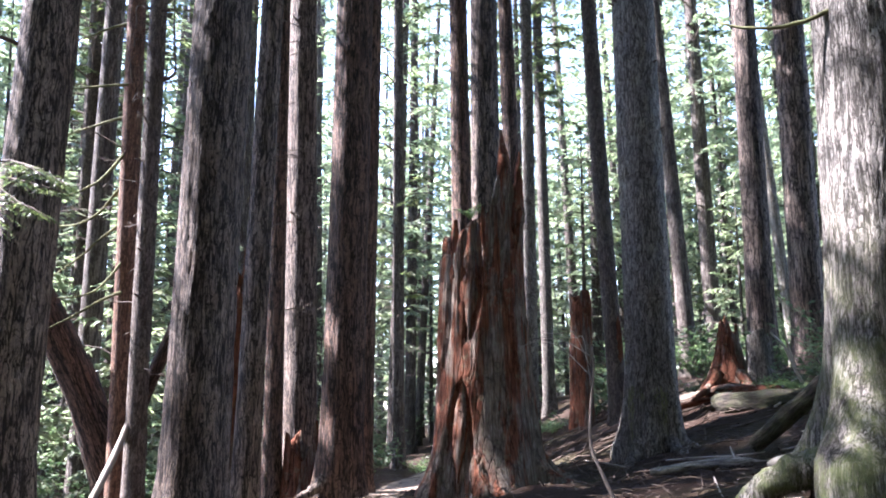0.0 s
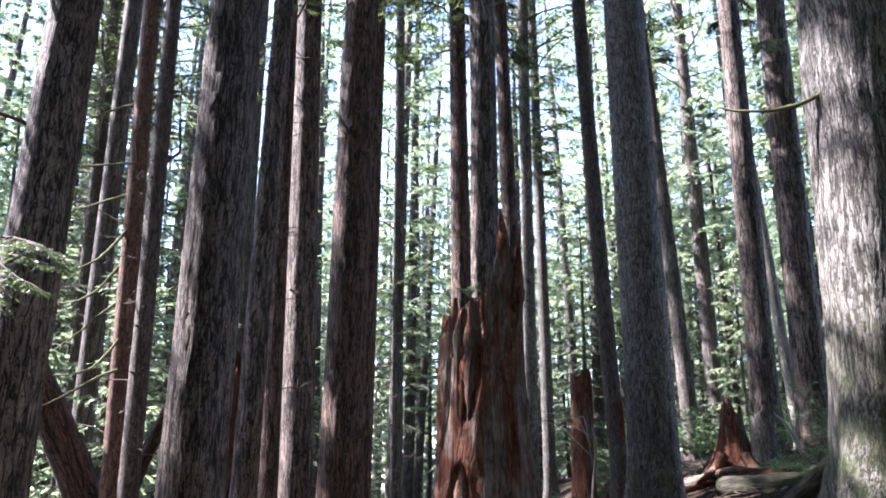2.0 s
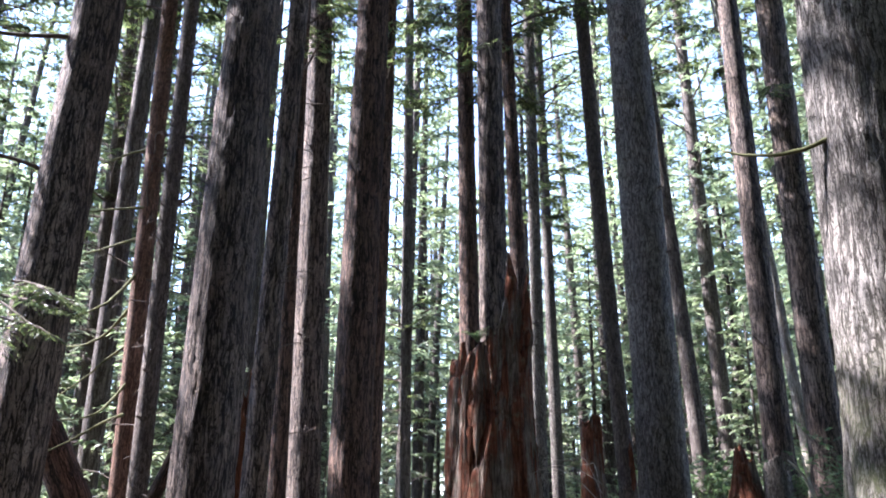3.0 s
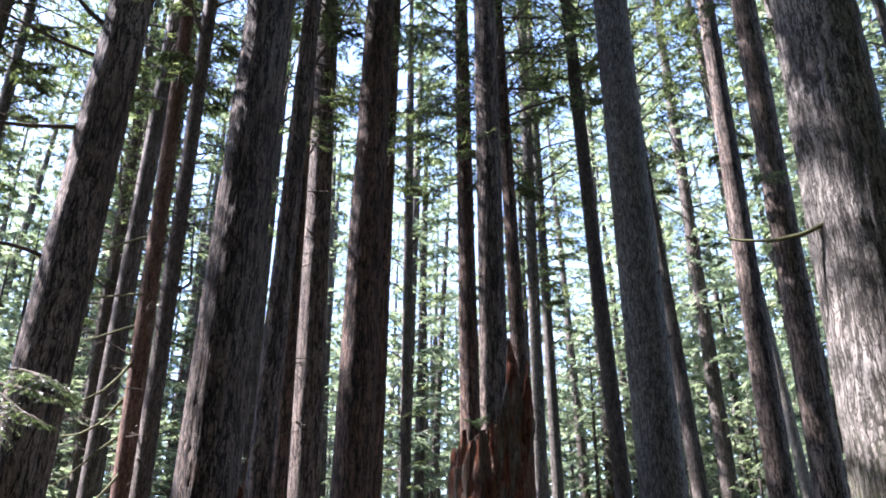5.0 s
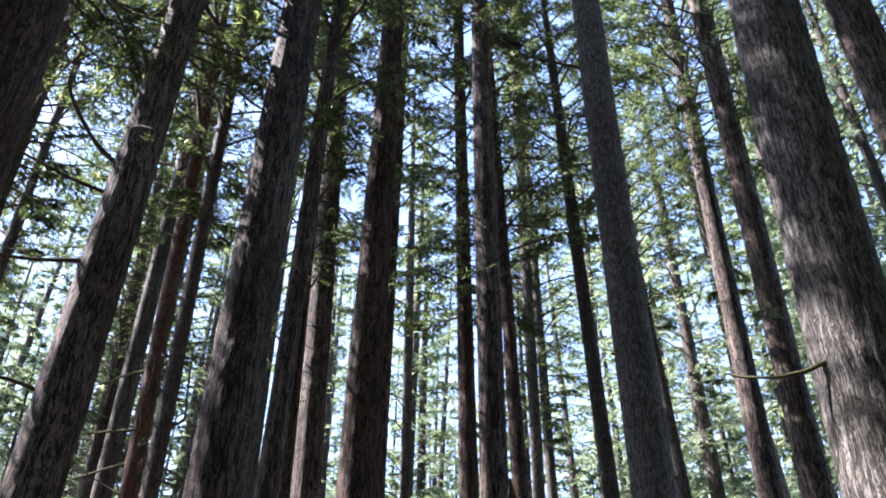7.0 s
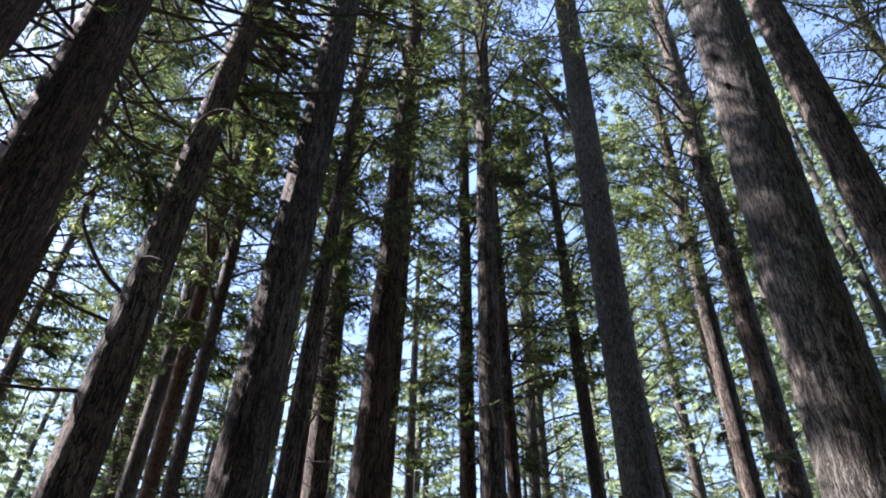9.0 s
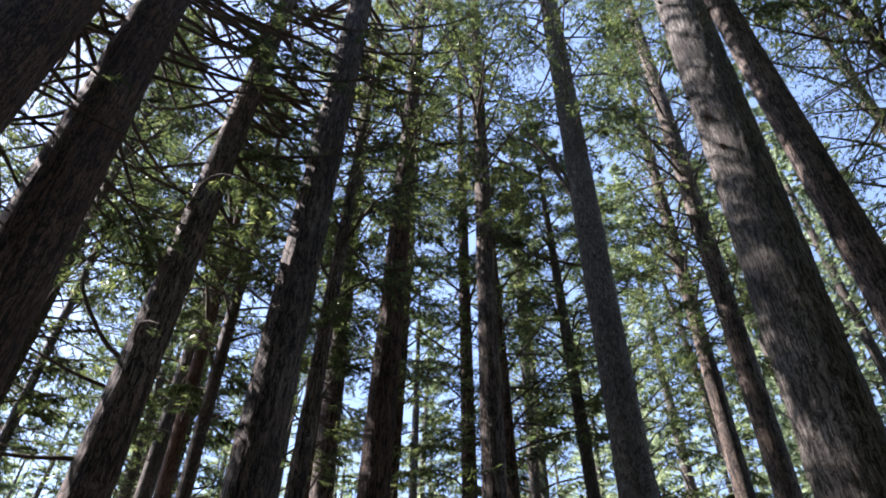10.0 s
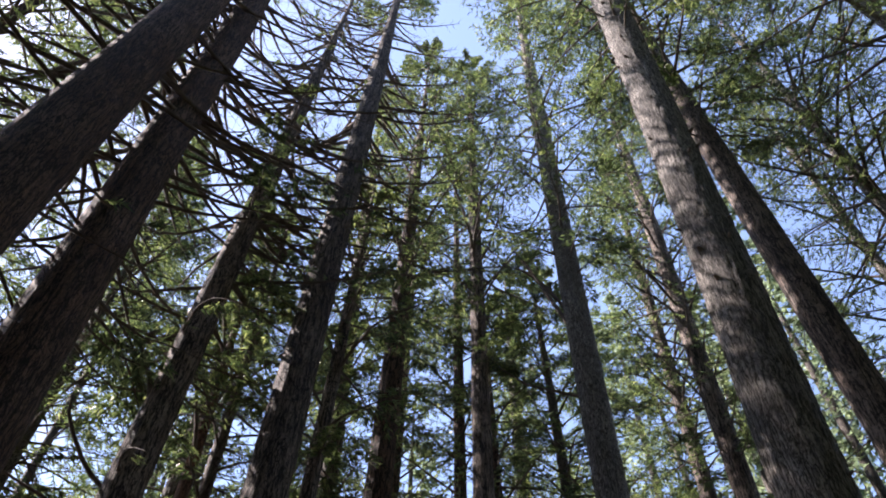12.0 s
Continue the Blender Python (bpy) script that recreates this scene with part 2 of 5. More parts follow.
# ---- mesh helpers ----
def mesh_from(name, verts, faces, material, shade=True):
    """A mesh from arrays: verts (n, 3), faces (m, 3) or (m, 4)."""
    me = bpy.data.meshes.new(name)
    verts, faces = np.asarray(verts, np.float32), np.asarray(faces, np.int32)
    me.vertices.add(len(verts))
    me.vertices.foreach_set("co", verts.ravel())
    k = faces.shape[1]
    me.loops.add(faces.size)
    me.loops.foreach_set("vertex_index", faces.ravel())
    me.polygons.add(len(faces))
    me.polygons.foreach_set("loop_start", np.arange(0, faces.size, k, dtype=np.int32))
    if shade:
        me.polygons.foreach_set("use_smooth", np.ones(len(faces), bool))
    me.update(calc_edges=True)
    me.materials.append(material)
    return me


def thing(name, x, y, z, label, category, group="", kind=""):
    ob = new(name)
    ob.empty_display_size = 0.2
    ob.location = (x, y, z)
    return tagged(ob, label, category, group, kind)


def part(name, me, parent, label=""):
    ob = new(name, me)
    ob.parent = parent
    return tagged(ob, label) if label else ob


class Soup:
    """Collects triangles and quads (as triangles) of many small pieces into one mesh."""

    def __init__(self):
        self.v, self.f, self.n = [], [], 0

    def add(self, v, f):
        self.v.append(np.asarray(v, np.float32).reshape(-1, 3))
        self.f.append(np.asarray(f, np.int32).reshape(-1, 3) + self.n)
        self.n += len(self.v[-1])

    def mesh(self, name, material, shade=True):
        return mesh_from(name, np.concatenate(self.v), np.concatenate(self.f), material, shade)


def unit(v):
    return v / np.maximum(np.linalg.norm(v, axis=-1, keepdims=True), 1e-9)


def tubes(paths, r0, r1, sides=4, cap=True):
    """Tapered tubes along B polylines, paths (B, K, 3); radii per path. Returns verts and triangles."""
    P = np.asarray(paths, float)
    B, K, _ = P.shape
    r0, r1 = np.broadcast_to(r0, (B,)), np.broadcast_to(r1, (B,))
    d = unit(np.gradient(P, axis=1))
    ref = np.where(np.abs(d[:, :1, 2:3]) > 0.85, np.array([1.0, 0, 0]), np.array([0, 0, 1.0]))
    a = unit(np.cross(d, np.broadcast_to(ref, d.shape)))
    b = np.cross(d, a)
    s = np.linspace(0, 1, K)[None, :]
    r = r0[:, None] + (r1 - r0)[:, None] * s
    th = np.arange(sides) * 2 * np.pi / sides
    ring = P[:, :, None] + r[:, :, None, None] * (a[:, :, None] * np.cos(th)[:, None] + b[:, :, None] * np.sin(th)[:, None])
    v = ring.reshape(-1, 3)
    base = (np.arange(B) * K * sides)[:, None, None] + (np.arange(K - 1) * sides)[None, :, None]
    i, j = np.arange(sides), (np.arange(sides) + 1) % sides
    q0, q1, q2, q3 = base + i, base + j, base + sides + j, base + sides + i
    f = np.concatenate([np.stack([q0, q1, q2], -1).reshape(-1, 3), np.stack([q0, q2, q3], -1).reshape(-1, 3)])
    if cap:
        ends = []
        for off in (0, (K - 1) * sides):
            for k in range(1, sides - 1):
                ends.append(np.stack([np.arange(B) * K * sides + off, np.arange(B) * K * sides + off + k, np.arange(B) * K * sides + off + k + 1], -1))
        f = np.concatenate([f, *ends])
    return v, f


def bezier(pts, n=12):
    """A smooth line through a few points."""
    p = np.asarray(pts, float)
    p = np.concatenate([[2 * p[0] - p[1]], p, [2 * p[-1] - p[-2]]])
    out = []
    seg = len(p) - 3
    for u in np.linspace(0, seg, n):
        k = min(int(u), seg - 1)
        t = u - k
        a, b, c, d = p[k:k + 4]
        out.append(0.5 * (2 * b + (c - a) * t + (2 * a - 5 * b + 4 * c - d) * t * t + (3 * b - a - 3 * c + d) * t ** 3))
    return np.array(out)


def wave(seed, nu, nv):
    return np.random.default_rng(seed).random((nv, nu))


def vnoise(u, v, table):
    """Value noise, periodic in both ways."""
    nv, nu = table.shape
    iu, iv = np.floor(u).astype(int), np.floor(v).astype(int)
    fu, fv = u - iu, v - iv
    fu, fv = fu * fu * (3 - 2 * fu), fv * fv * (3 - 2 * fv)
    a, b = table[iv % nv, iu % nu], table[iv % nv, (iu + 1) % nu]
    c, d = table[(iv + 1) % nv, iu % nu], table[(iv + 1) % nv, (iu + 1) % nu]
    return (a * (1 - fu) + b * fu) * (1 - fv) + (c * (1 - fu) + d * fu) * fv


# ---- trees ----
def trunk_axis(z, lean, bow, span=4.0, power=1.0):
    """Offset of the trunk's axis at height z over its foot: lean (metres a metre) and a bow that fades over span metres, both as xy."""
    z = np.asarray(z, float)[..., None]
    return lean * z + bow * (np.exp(-(np.maximum(z, 0) / span) ** power) - 1)


def trunk_mesh(name, material, seed, height, r0, slope, lean, bow, sides, ridge, flare, lobes, rough_to, turn=0.0, span=4.0, power=1.0):
    rng = np.random.default_rng(seed)
    if sides > 40:
        sides = int(sides * 0.8)
    near = np.arange(-0.5, rough_to, 0.13 if sides > 40 else 0.25)
    zs = np.concatenate([near, np.linspace(rough_to, height, max(10, int((height - rough_to) / (0.6 if sides > 40 else 1.2))))])
    th = np.linspace(0, 2 * np.pi, sides, endpoint=False)
    Z, T = np.meshgrid(zs, th, indexing="ij")
    r = np.maximum(r0 + slope * Z, 0.02)
    top = np.clip((Z - 0.6 * height) / (0.4 * height), 0, 1)
    r = r * (1 - top ** 1.6) + 0.01
    zz = np.clip(Z, 0, None)
    ph = rng.random(4) * 6.28
    lobe = sum(np.cos(k * T + ph[i] + turn) / (i + 1) for i, k in enumerate(lobes))
    r = r + flare * np.exp(-zz / (0.42 + 0.25 * flare)) * (0.75 + 0.45 * lobe) + 0.03 * r0 * np.cos(2 * T + ph[3] + 0.2 * Z)
    if ridge:
        nu = max(8, int(2 * np.pi * r0 / 0.055))
        t1, t2, t3 = wave(seed + 1, nu, 97), wave(seed + 2, nu * 2, 193), wave(seed + 3, 7, 61)
        sway = (vnoise(T / 6.2832 * 7, Z * 1.2, t3) - 0.5) * 2.2
        a = np.abs(vnoise(T / 6.2832 * nu + sway, Z * 4.2 + 40, t1) * 2 - 1)
        b = np.abs(vnoise(T / 6.2832 * nu * 2 + sway, Z * 9.0 + 60, t2) * 2 - 1)
        r = r + ridge * (a ** 0.6 - 0.6) + 0.4 * ridge * (b - 0.5)
    ax = trunk_axis(zs, lean, bow, span, power)
    v = np.stack([ax[:, None, 0] + r * np.cos(T), ax[:, None, 1] + r * np.sin(T), Z], -1).reshape(-1, 3)
    R = len(zs)
    base = (np.arange(R - 1) * sides)[:, None]
    i, j = np.arange(sides), (np.arange(sides) + 1) % sides
    f = np.stack([base + i, base + j, base + sides + j, base + sides + i], -1).reshape(-1, 4)
    return mesh_from(name, v, f, material)


def branch_paths(rng, z, phi, length, rise0, rise1, axis, rad, K=6):
    """B branches from the trunk at heights z towards phi, whose slope runs from rise0 to rise1 (radians)."""
    B = len(z)
    s = np.linspace(0, 1, K)[None, :]
    el = rise0[:, None] + (rise1 - rise0)[:, None] * s + rng.normal(0, 0.07, (B, K))
    az = phi[:, None] + np.cumsum(rng.normal(0, 0.10, (B, K)), 1)
    step = (length / (K - 1))[:, None]
    d = np.stack([np.cos(el) * np.cos(az), np.cos(el) * np.sin(az), np.sin(el)], -1) * step[..., None]
    p = np.concatenate([np.zeros((B, 1, 3)), np.cumsum(d[:, :-1], 1)], 1)
    root = np.concatenate([axis(z), z[:, None]], 1)
    root[:, 0] += rad * 0.7 * np.cos(phi)
    root[:, 1] += rad * 0.7 * np.sin(phi)
    return p + root[:, None]


def foliage(rng, paths, length, twigs, leaves, leaf, wide, limbs, crown, start=0.25, droop=0.35, twig_r=0.006, thin=0.115, origin=None):
    """Side twigs along the branches, each with a feather of small leaves. Adds to the two soups."""
    B, K, _ = paths.shape
    M = twigs
    s = start + (1 - start) * (np.arange(M)[None, :] + rng.random((B, M))) / M
    u = s * (K - 1)
    k = np.minimum(u.astype(int), K - 2)
    w = (u - k)[..., None]
    bi = np.arange(B)[:, None]
    p0 = paths[bi, k] * (1 - w) + paths[bi, k + 1] * w
    d = unit(paths[bi, k + 1] - paths[bi, k])
    side = unit(np.cross(d, np.array([0, 0, 1.0]))) * np.where((np.arange(M) % 2)[None, :, None] == 0, 1, -1)
    reach = (wide * length[:, None] * (1.15 - 0.75 * s) * (0.6 + 0.7 * rng.random((B, M))))[..., None]
    go = unit(side * (0.9 + 0.3 * rng.random((B, M, 1))) + d * (0.55 + 0.5 * rng.random((B, M, 1))) + np.array([0, 0, -1.0]) * (droop * (0.4 + rng.random((B, M, 1)))))
    mid = p0 + go * reach * 0.5
    end = p0 + go * reach + np.array([0, 0, -1.0]) * reach * droop * 0.35
    p0, mid, end, go = (a.reshape(-1, 3) for a in (p0, mid, end, go))
    q = len(p0)
    if twig_r:
        across = unit(np.cross(go, np.array([0, 0, 1.0]))) * twig_r
        v = np.stack([p0 - across, p0 + across, end], 1).reshape(-1, 3)
        limbs.add(v, np.arange(q * 3).reshape(-1, 3))
    if not leaves:
        return
    t = (np.arange(leaves)[None, :] + rng.random((q, leaves))) / leaves
    t = (0.12 + 0.95 * t)[..., None]
    c = p0[:, None] * (1 - t) ** 2 + 2 * mid[:, None] * t * (1 - t) + end[:, None] * t ** 2
    flat = unit(np.cross(go, np.array([0, 0, 1.0])))[:, None]
    sg = np.where((np.arange(leaves) % 2)[None, :, None] == 0, 1, -1)
    ld = unit(go[:, None] * (0.5 + 0.7 * rng.random((q, leaves, 1))) + flat * sg * (0.35 + 0.8 * rng.random((q, leaves, 1))) + rng.normal(0, 0.28, (q, leaves, 3)) + np.array([0, 0, -0.25]))
    up = unit(np.array([0, 0, 1.0]) + rng.normal(0, 0.45, (q, leaves, 3)))
    sd = unit(np.cross(ld, up))
    size = (leaf * (0.55 + 0.9 * rng.random((q, leaves))) * (1.1 - 0.4 * t[..., 0]))[..., None]
    v = np.stack([c - sd * size * thin, c + sd * size * thin, c + ld * size], 2).reshape(-1, 3, 3)
    if origin is not None:
        v = v[~in_gap(v.mean(1) + origin)]
    v = v.reshape(-1, 3)
    crown.add(v, np.arange(len(v)).reshape(-1, 3))


def dead_twigs(rng, z0, z1, n, length, axis, radius, tree, wood, toward=None, spread=3.14):
    z = rng.uniform(z0, z1, n)
    phi = rng.uniform(-3.14, 3.14, n) if toward is None else toward + rng.uniform(-spread, spread, n)
    L = length * (0.25 + rng.random(n) ** 1.6)
    p = branch_paths(rng, z, phi, L, rng.uniform(-0.15, 0.35, n), rng.uniform(-0.5, 0.3, n), axis, radius(z), 5)
    M = 4
    s = 0.3 + 0.65 * rng.random((n, M))
    u = s * 4
    k = np.minimum(u.astype(int), 3)
    w = (u - k)[..., None]
    bi = np.arange(n)[:, None]
    q = (p[bi, k] * (1 - w) + p[bi, k + 1] * w).reshape(-1, 3)
    d = unit((p[bi, k + 1] - p[bi, k]).reshape(-1, 3) + rng.normal(0, 0.02, (n * M, 3)))
    go = unit(d + rng.normal(0, 0.6, (n * M, 3)))
    ln = (np.repeat(L, M) * (0.15 + 0.35 * rng.random(n * M)))[:, None]
    fork = np.stack([q, q + go * ln * 0.5, q + go * ln - np.array([0, 0, 0.15]) * ln], 1)
    for i in range(n):
        soup = Soup()
        soup.add(*tubes(p[i:i + 1], 0.006 + 0.006 * L[i], 0.003, 4))
        soup.add(*tubes(fork[i * M:i * M + M], 0.0035, 0.002, 3, False))
        part("dead_branch", soup.mesh("dead_branch", wood), tree)


TREES = {}
GAPS = (  # where the sun comes through the canopy: x, y, half width, lowest and highest point that it meets
    (2.95, 5.66, 0.28, 2.0, 4.8), (2.95, 5.40, 0.46, 2.4, 3.5), (2.9, 5.42, 0.26, 1.2, 1.7), (2.35, 5.80, 0.30, 0.5, 1.1), (3.0, 5.70, 0.14, 4.7, 6.8), (3.1, 5.7, 0.35, 8.3, 10.2), (3.2, 5.7, 0.35, 12.5, 14.0), (3.3, 5.7, 0.35, 16.5, 19.0),
    (3.6, 7.8, 0.45, 0.9, 1.7), (-2.42, 12.82, 0.40, 1.5, 10.0), (1.90, 18.9, 0.45, 1.0, 9.5), (2.65, 21.8, 0.45, 1.0, 9.5), (-3.88, 9.8, 0.22, 0.0, 3.2),
    (-2.3, 9.25, 0.16, 0.3, 2.2), (-2.72, 8.15, 0.14, 3.2, 6.2), (0.2, 14.0, 0.22, 3.0, 5.5), (0.45, 11.5, 0.2, 3.6, 5.6), (-4.25, 7.5, 0.22, 2.8, 4.4),
    (-0.9, 14.8, 0.9, 0.0, 0.8), (5.65, 19.1, 0.35, 1.2, 4.5), (2.68, 13.7, 0.2, 2.0, 5.0), (1.8, 12.0, 0.5, 0.6, 1.3),
    (-6.6, 14.0, 1.1, -0.5, 2.2), (-8.5, 17.5, 1.2, -0.5, 2.5), (-1.0, 24.0, 1.2, -0.5, 2.5), (5.2, 15.0, 0.7, 1.0, 2.6))
GLADE = np.array([math.sin(radians(SUN_AZ)), math.cos(radians(SUN_AZ))])
SUN_SLOPE = math.tan(radians(SUN_EL))
DAPPLE = wave(19, 64, 64)


def in_gap(p):
    """Which points lie in one of the ragged gaps in the canopy through which the sun falls."""
    hit = np.zeros(p.shape[:-1], bool)
    for x, y, half, z0, z1 in GAPS:
        along = (p[..., 0] - x) * GLADE[0] + (p[..., 1] - y) * GLADE[1]
        across = (p[..., 0] - x) * GLADE[1] - (p[..., 1] - y) * GLADE[0]
        low = p[..., 2] - along * SUN_SLOPE
        rag = 0.3 * (vnoise(across * 3.1 + 30 + x, low * 2.3 + 30, DAPPLE) - 0.5)
        hit |= (along > 0.5) & (np.abs(across) < half + rag) & (low > z0 + rag) & (low < z1 - rag)
    return hit


def conifer(key, x, y, lean, r0, slope, height, crown_from, label, material=None, bow=0.0, seed=1, branches=80, reach=3.0, twigs=16, leaves=13,
            leaf=0.14, sides=64, ridge=0.016, flare=0.16, lobes=(3, 5, 7), rough_to=10.0, dead=18, dead_from=2.5, dead_len=0.9, dead_toward=None,
            rise=0.25, turn=0.0, group="conifers of the stand", wide=0.24, wood=None, bare_to=0.0, span=4.0, power=1.0, tip=-0.35, aside=False):
    """A conifer: furrowed trunk, bare lower twigs, whorled drooping limbs with feathery foliage. lean: metres a metre, to the right as seen from the eye."""
    rng = np.random.default_rng(seed * 101 + 7)
    az = math.atan2(x, y)
    tang = np.array([math.cos(az), -math.sin(az)])
    z0 = ground_z(x + tang[0] * bow, y + tang[1] * bow)
    L = tang * lean
    foot = np.array([x, y]) + L * z0 + tang * bow
    B = tang * bow
    tree = thing("conifer_tree", foot[0], foot[1], z0, label, "tree", group)
    r_foot = r0 + slope * z0
    part("trunk", trunk_mesh("trunk", material or BARK_FIR, seed, height - z0, r_foot, slope, L, B, sides, ridge, flare, lobes, rough_to, turn, span, power), tree)

    def axis(z):
        return trunk_axis(z, L, B, span, power)

    def radius(z):
        top = np.clip((z - 0.6 * (height - z0)) / (0.4 * (height - z0)), 0, 1)
        return np.maximum(r_foot + slope * z, 0.02) * (1 - top ** 1.6)

    if dead:
        dead_twigs(rng, dead_from, crown_from + 3, dead, dead_len, axis, radius, tree, TWIG if wood is None else wood, dead_toward, 1.4)
    if branches:
        limbs, crown = Soup(), Soup()
        h = height - z0
        z = crown_from + (h - 0.4 - crown_from) * (np.arange(branches) + rng.random(branches)) / branches
        q = (z - crown_from) / (h - crown_from)
        phi = np.arange(branches) * 2.39996 + rng.normal(0, 0.35, branches)
        if aside:
            phi = math.atan2(y, x) + rng.uniform(-1.9, 1.9, branches)
        ln = reach * (0.30 + 0.85 * np.minimum(q * 4, 1)) * np.clip(1.04 - q, 0.05, 1) ** 0.75 * (0.7 + 0.5 * rng.random(branches))
        p = branch_paths(rng, z, phi, ln, rise + 0.5 * q + rng.normal(0, 0.15, branches), tip + 0.5 * q + rng.normal(0, 0.12, branches), axis, radius(z))
        origin = np.array([foot[0], foot[1], z0])
        keep = in_gap(p + origin).sum(-1) < 2
        z, ln, p = z[keep], ln[keep], p[keep]
        branches = len(z)
        bare = (z < bare_to) & (rng.random(branches) < 0.9)
        for i in range(branches):
            one = Soup()
            one.add(*tubes(p[i:i + 1], 0.010 + 0.0105 * ln[i], 0.005, 4))
            foliage(rng, p[i:i + 1], ln[i:i + 1], twigs, 0 if bare[i] else leaves, leaf, wide, one, crown, origin=origin)
            part("limb", one.mesh("limb", TWIG), tree)
        tagged(part("crown", crown.mesh("crown", NEEDLES, False), tree, "feathery green needle sprays"), kind="stuff")
    TREES[key] = (tree, axis, radius, rng, np.array([foot[0], foot[1], z0]))
    return tree


def limb(key, pts, r0, r1, label, material=None, leafy=0, leaf=0.06, wide=0.3, name="branch", sides=7, droop=0.35, needles=None):
    """One marked branch of a tree, through points given in the world."""
    tree, axis, radius, rng, foot = TREES[key]
    path = bezier(pts, 14) - foot
    path[2:] += np.cumsum(rng.normal(0, 0.004, (12, 3)), 0)
    soup = Soup()
    if name == "root":
        path = bezier(path[::2], 40)
    v, f = tubes(path[None], r0, r1, sides)
    if name == "root":
        c = np.repeat(path, sides, 0)
        knots = wave(int(r0 * 1000), sides, 40)
        a = np.tile(np.arange(sides), len(path)) * 0.5
        b = np.repeat(np.arange(len(path)), sides) * 0.45
        v = c + (v - c) * (0.72 + 0.5 * vnoise(a, b, knots) + 0.25 * vnoise(a * 2, b * 2.3, knots))[:, None]
    soup.add(v, f)
    ob = part(name, soup.mesh(name, material or TWIG), tree, label)
    if leafy:
        twigs, crown = Soup(), Soup()
        total = np.array([np.linalg.norm(np.diff(path, axis=0), axis=1).sum()])
        foliage(rng, path[None], total, leafy, 16, leaf, wide, twigs, crown, 0.2, droop, 0.004, origin=foot)
        tagged(part("branchwork", twigs.mesh("branchwork", TWIG), ob), kind="stuff")
        tagged(part("needles", crown.mesh("needles", needles or NEEDLES, False), ob, "flat green needle sprays"), kind="stuff")
    return ob


# ---- ground ----
def ground_mesh():
    n = 88
    t = np.linspace(-1, 1, 2 * n + 1)
    u = np.sign(t) * (16 * np.abs(t) + 284 * np.abs(t) ** 4.5)
    X, Y = np.meshgrid(u, u + 7.0, indexing="ij")
    Z = land(X, Y)
    tab = wave(5, 64, 64)
    close = smooth(40, 12, np.hypot(X, Y - 7))
    Z = Z + close * (0.09 * (vnoise(X * 2.3 + 90, Y * 2.3 + 90, tab) - 0.5) + 0.06 * (vnoise(X * 6.1 + 90, Y * 6.1 + 90, tab) - 0.5))
    m = 2 * n + 1
    i, j = np.meshgrid(np.arange(m - 1), np.arange(m - 1), indexing="ij")
    a = (i * m + j).ravel()
    f = np.stack([a, a + m, a + m + 1, a + 1], 1)
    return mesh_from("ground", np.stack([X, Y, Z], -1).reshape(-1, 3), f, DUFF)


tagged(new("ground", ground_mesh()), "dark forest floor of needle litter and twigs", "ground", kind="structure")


def path_mesh():
    way = bezier([(-0.2, -6, 0), (-0.25, 0, 0), (-0.5, 6, 0), (-1.1, 11, 0), (-0.85, 15, 0), (0.2, 19, 0), (1.6, 24, 0)], 90)
    d = unit(np.gradient(way, axis=0))
    side = np.stack([d[:, 1], -d[:, 0], d[:, 2] * 0], 1)
    rng = np.random.default_rng(4)
    w = np.linspace(-1, 1, 11)
    half = 0.62 + 0.12 * rng.random(len(way))
    V = way[:, None] + side[:, None] * (w[None, :, None] * half[:, None, None])
    V[..., 2] = land(V[..., 0], V[..., 1]) + 0.035 - 0.06 * w ** 4 + 0.012 * rng.random(V.shape[:2])
    a = (np.arange(89)[:, None] * 11 + np.arange(10)).ravel()
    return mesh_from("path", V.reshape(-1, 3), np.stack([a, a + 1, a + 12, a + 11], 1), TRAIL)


tagged(new("path", path_mesh()), "trodden earth footpath dappled with sunlight", "path", kind="structure")

# ---- the standing trees near the eye ----
conifer("far_left_a", -5.44, 4.41, 0.0243, 0.6, -0.011, 34, 8, "big dark conifer trunk leaning over with many bare limbs", BARK_RED, seed=11, branches=170, reach=4.4, twigs=5, leaves=12, leaf=0.19, rough_to=6, dead=24, dead_from=5, bare_to=30, aside=True, rise=-0.05, tip=0.5)
conifer("far_left_b", -4.55, 5.96, -0.0196, 0.46, -0.0085, 36, 9, "dark conifer trunk with dense bare limbs overhead", BARK_RED, seed=12, branches=190, reach=4.4, twigs=5, leaves=13, leaf=0.19, rough_to=6, dead=24, dead_from=5, bare_to=30, aside=True, rise=-0.05, tip=0.5)
conifer("left", -3.99, 7.50, 0.0208, 0.3, -0.0078, 33, 9.5, "leaning fir trunk with furrowed bark and low limbs", BARK_FIR, seed=13, branches=190, reach=4.2, rough_to=11, dead=10, dead_toward=2.6, bare_to=28, leaves=6, twigs=6, aside=True, rise=-0.05, tip=0.55)
conifer("slim_orange", -3.77, 9.80, -0.0260, 0.112, -0.002, 17, 8.0, "slim conifer with smooth reddish bark in sun", BARK_ORANGE, seed=14, branches=36, reach=2.2, sides=28, ridge=0.004, flare=0.05, dead=34, dead_len=0.8)
conifer("slim_hook", -3.44, 9.39, -0.0117, 0.106, -0.0018, 17.5, 8.5, "slim dark conifer with broken twig stubs", BARK_THIN, seed=15, branches=36, reach=2.2, sides=32, ridge=0.006, flare=0.05, dead=60, dead_len=0.45, dead_from=1.5)
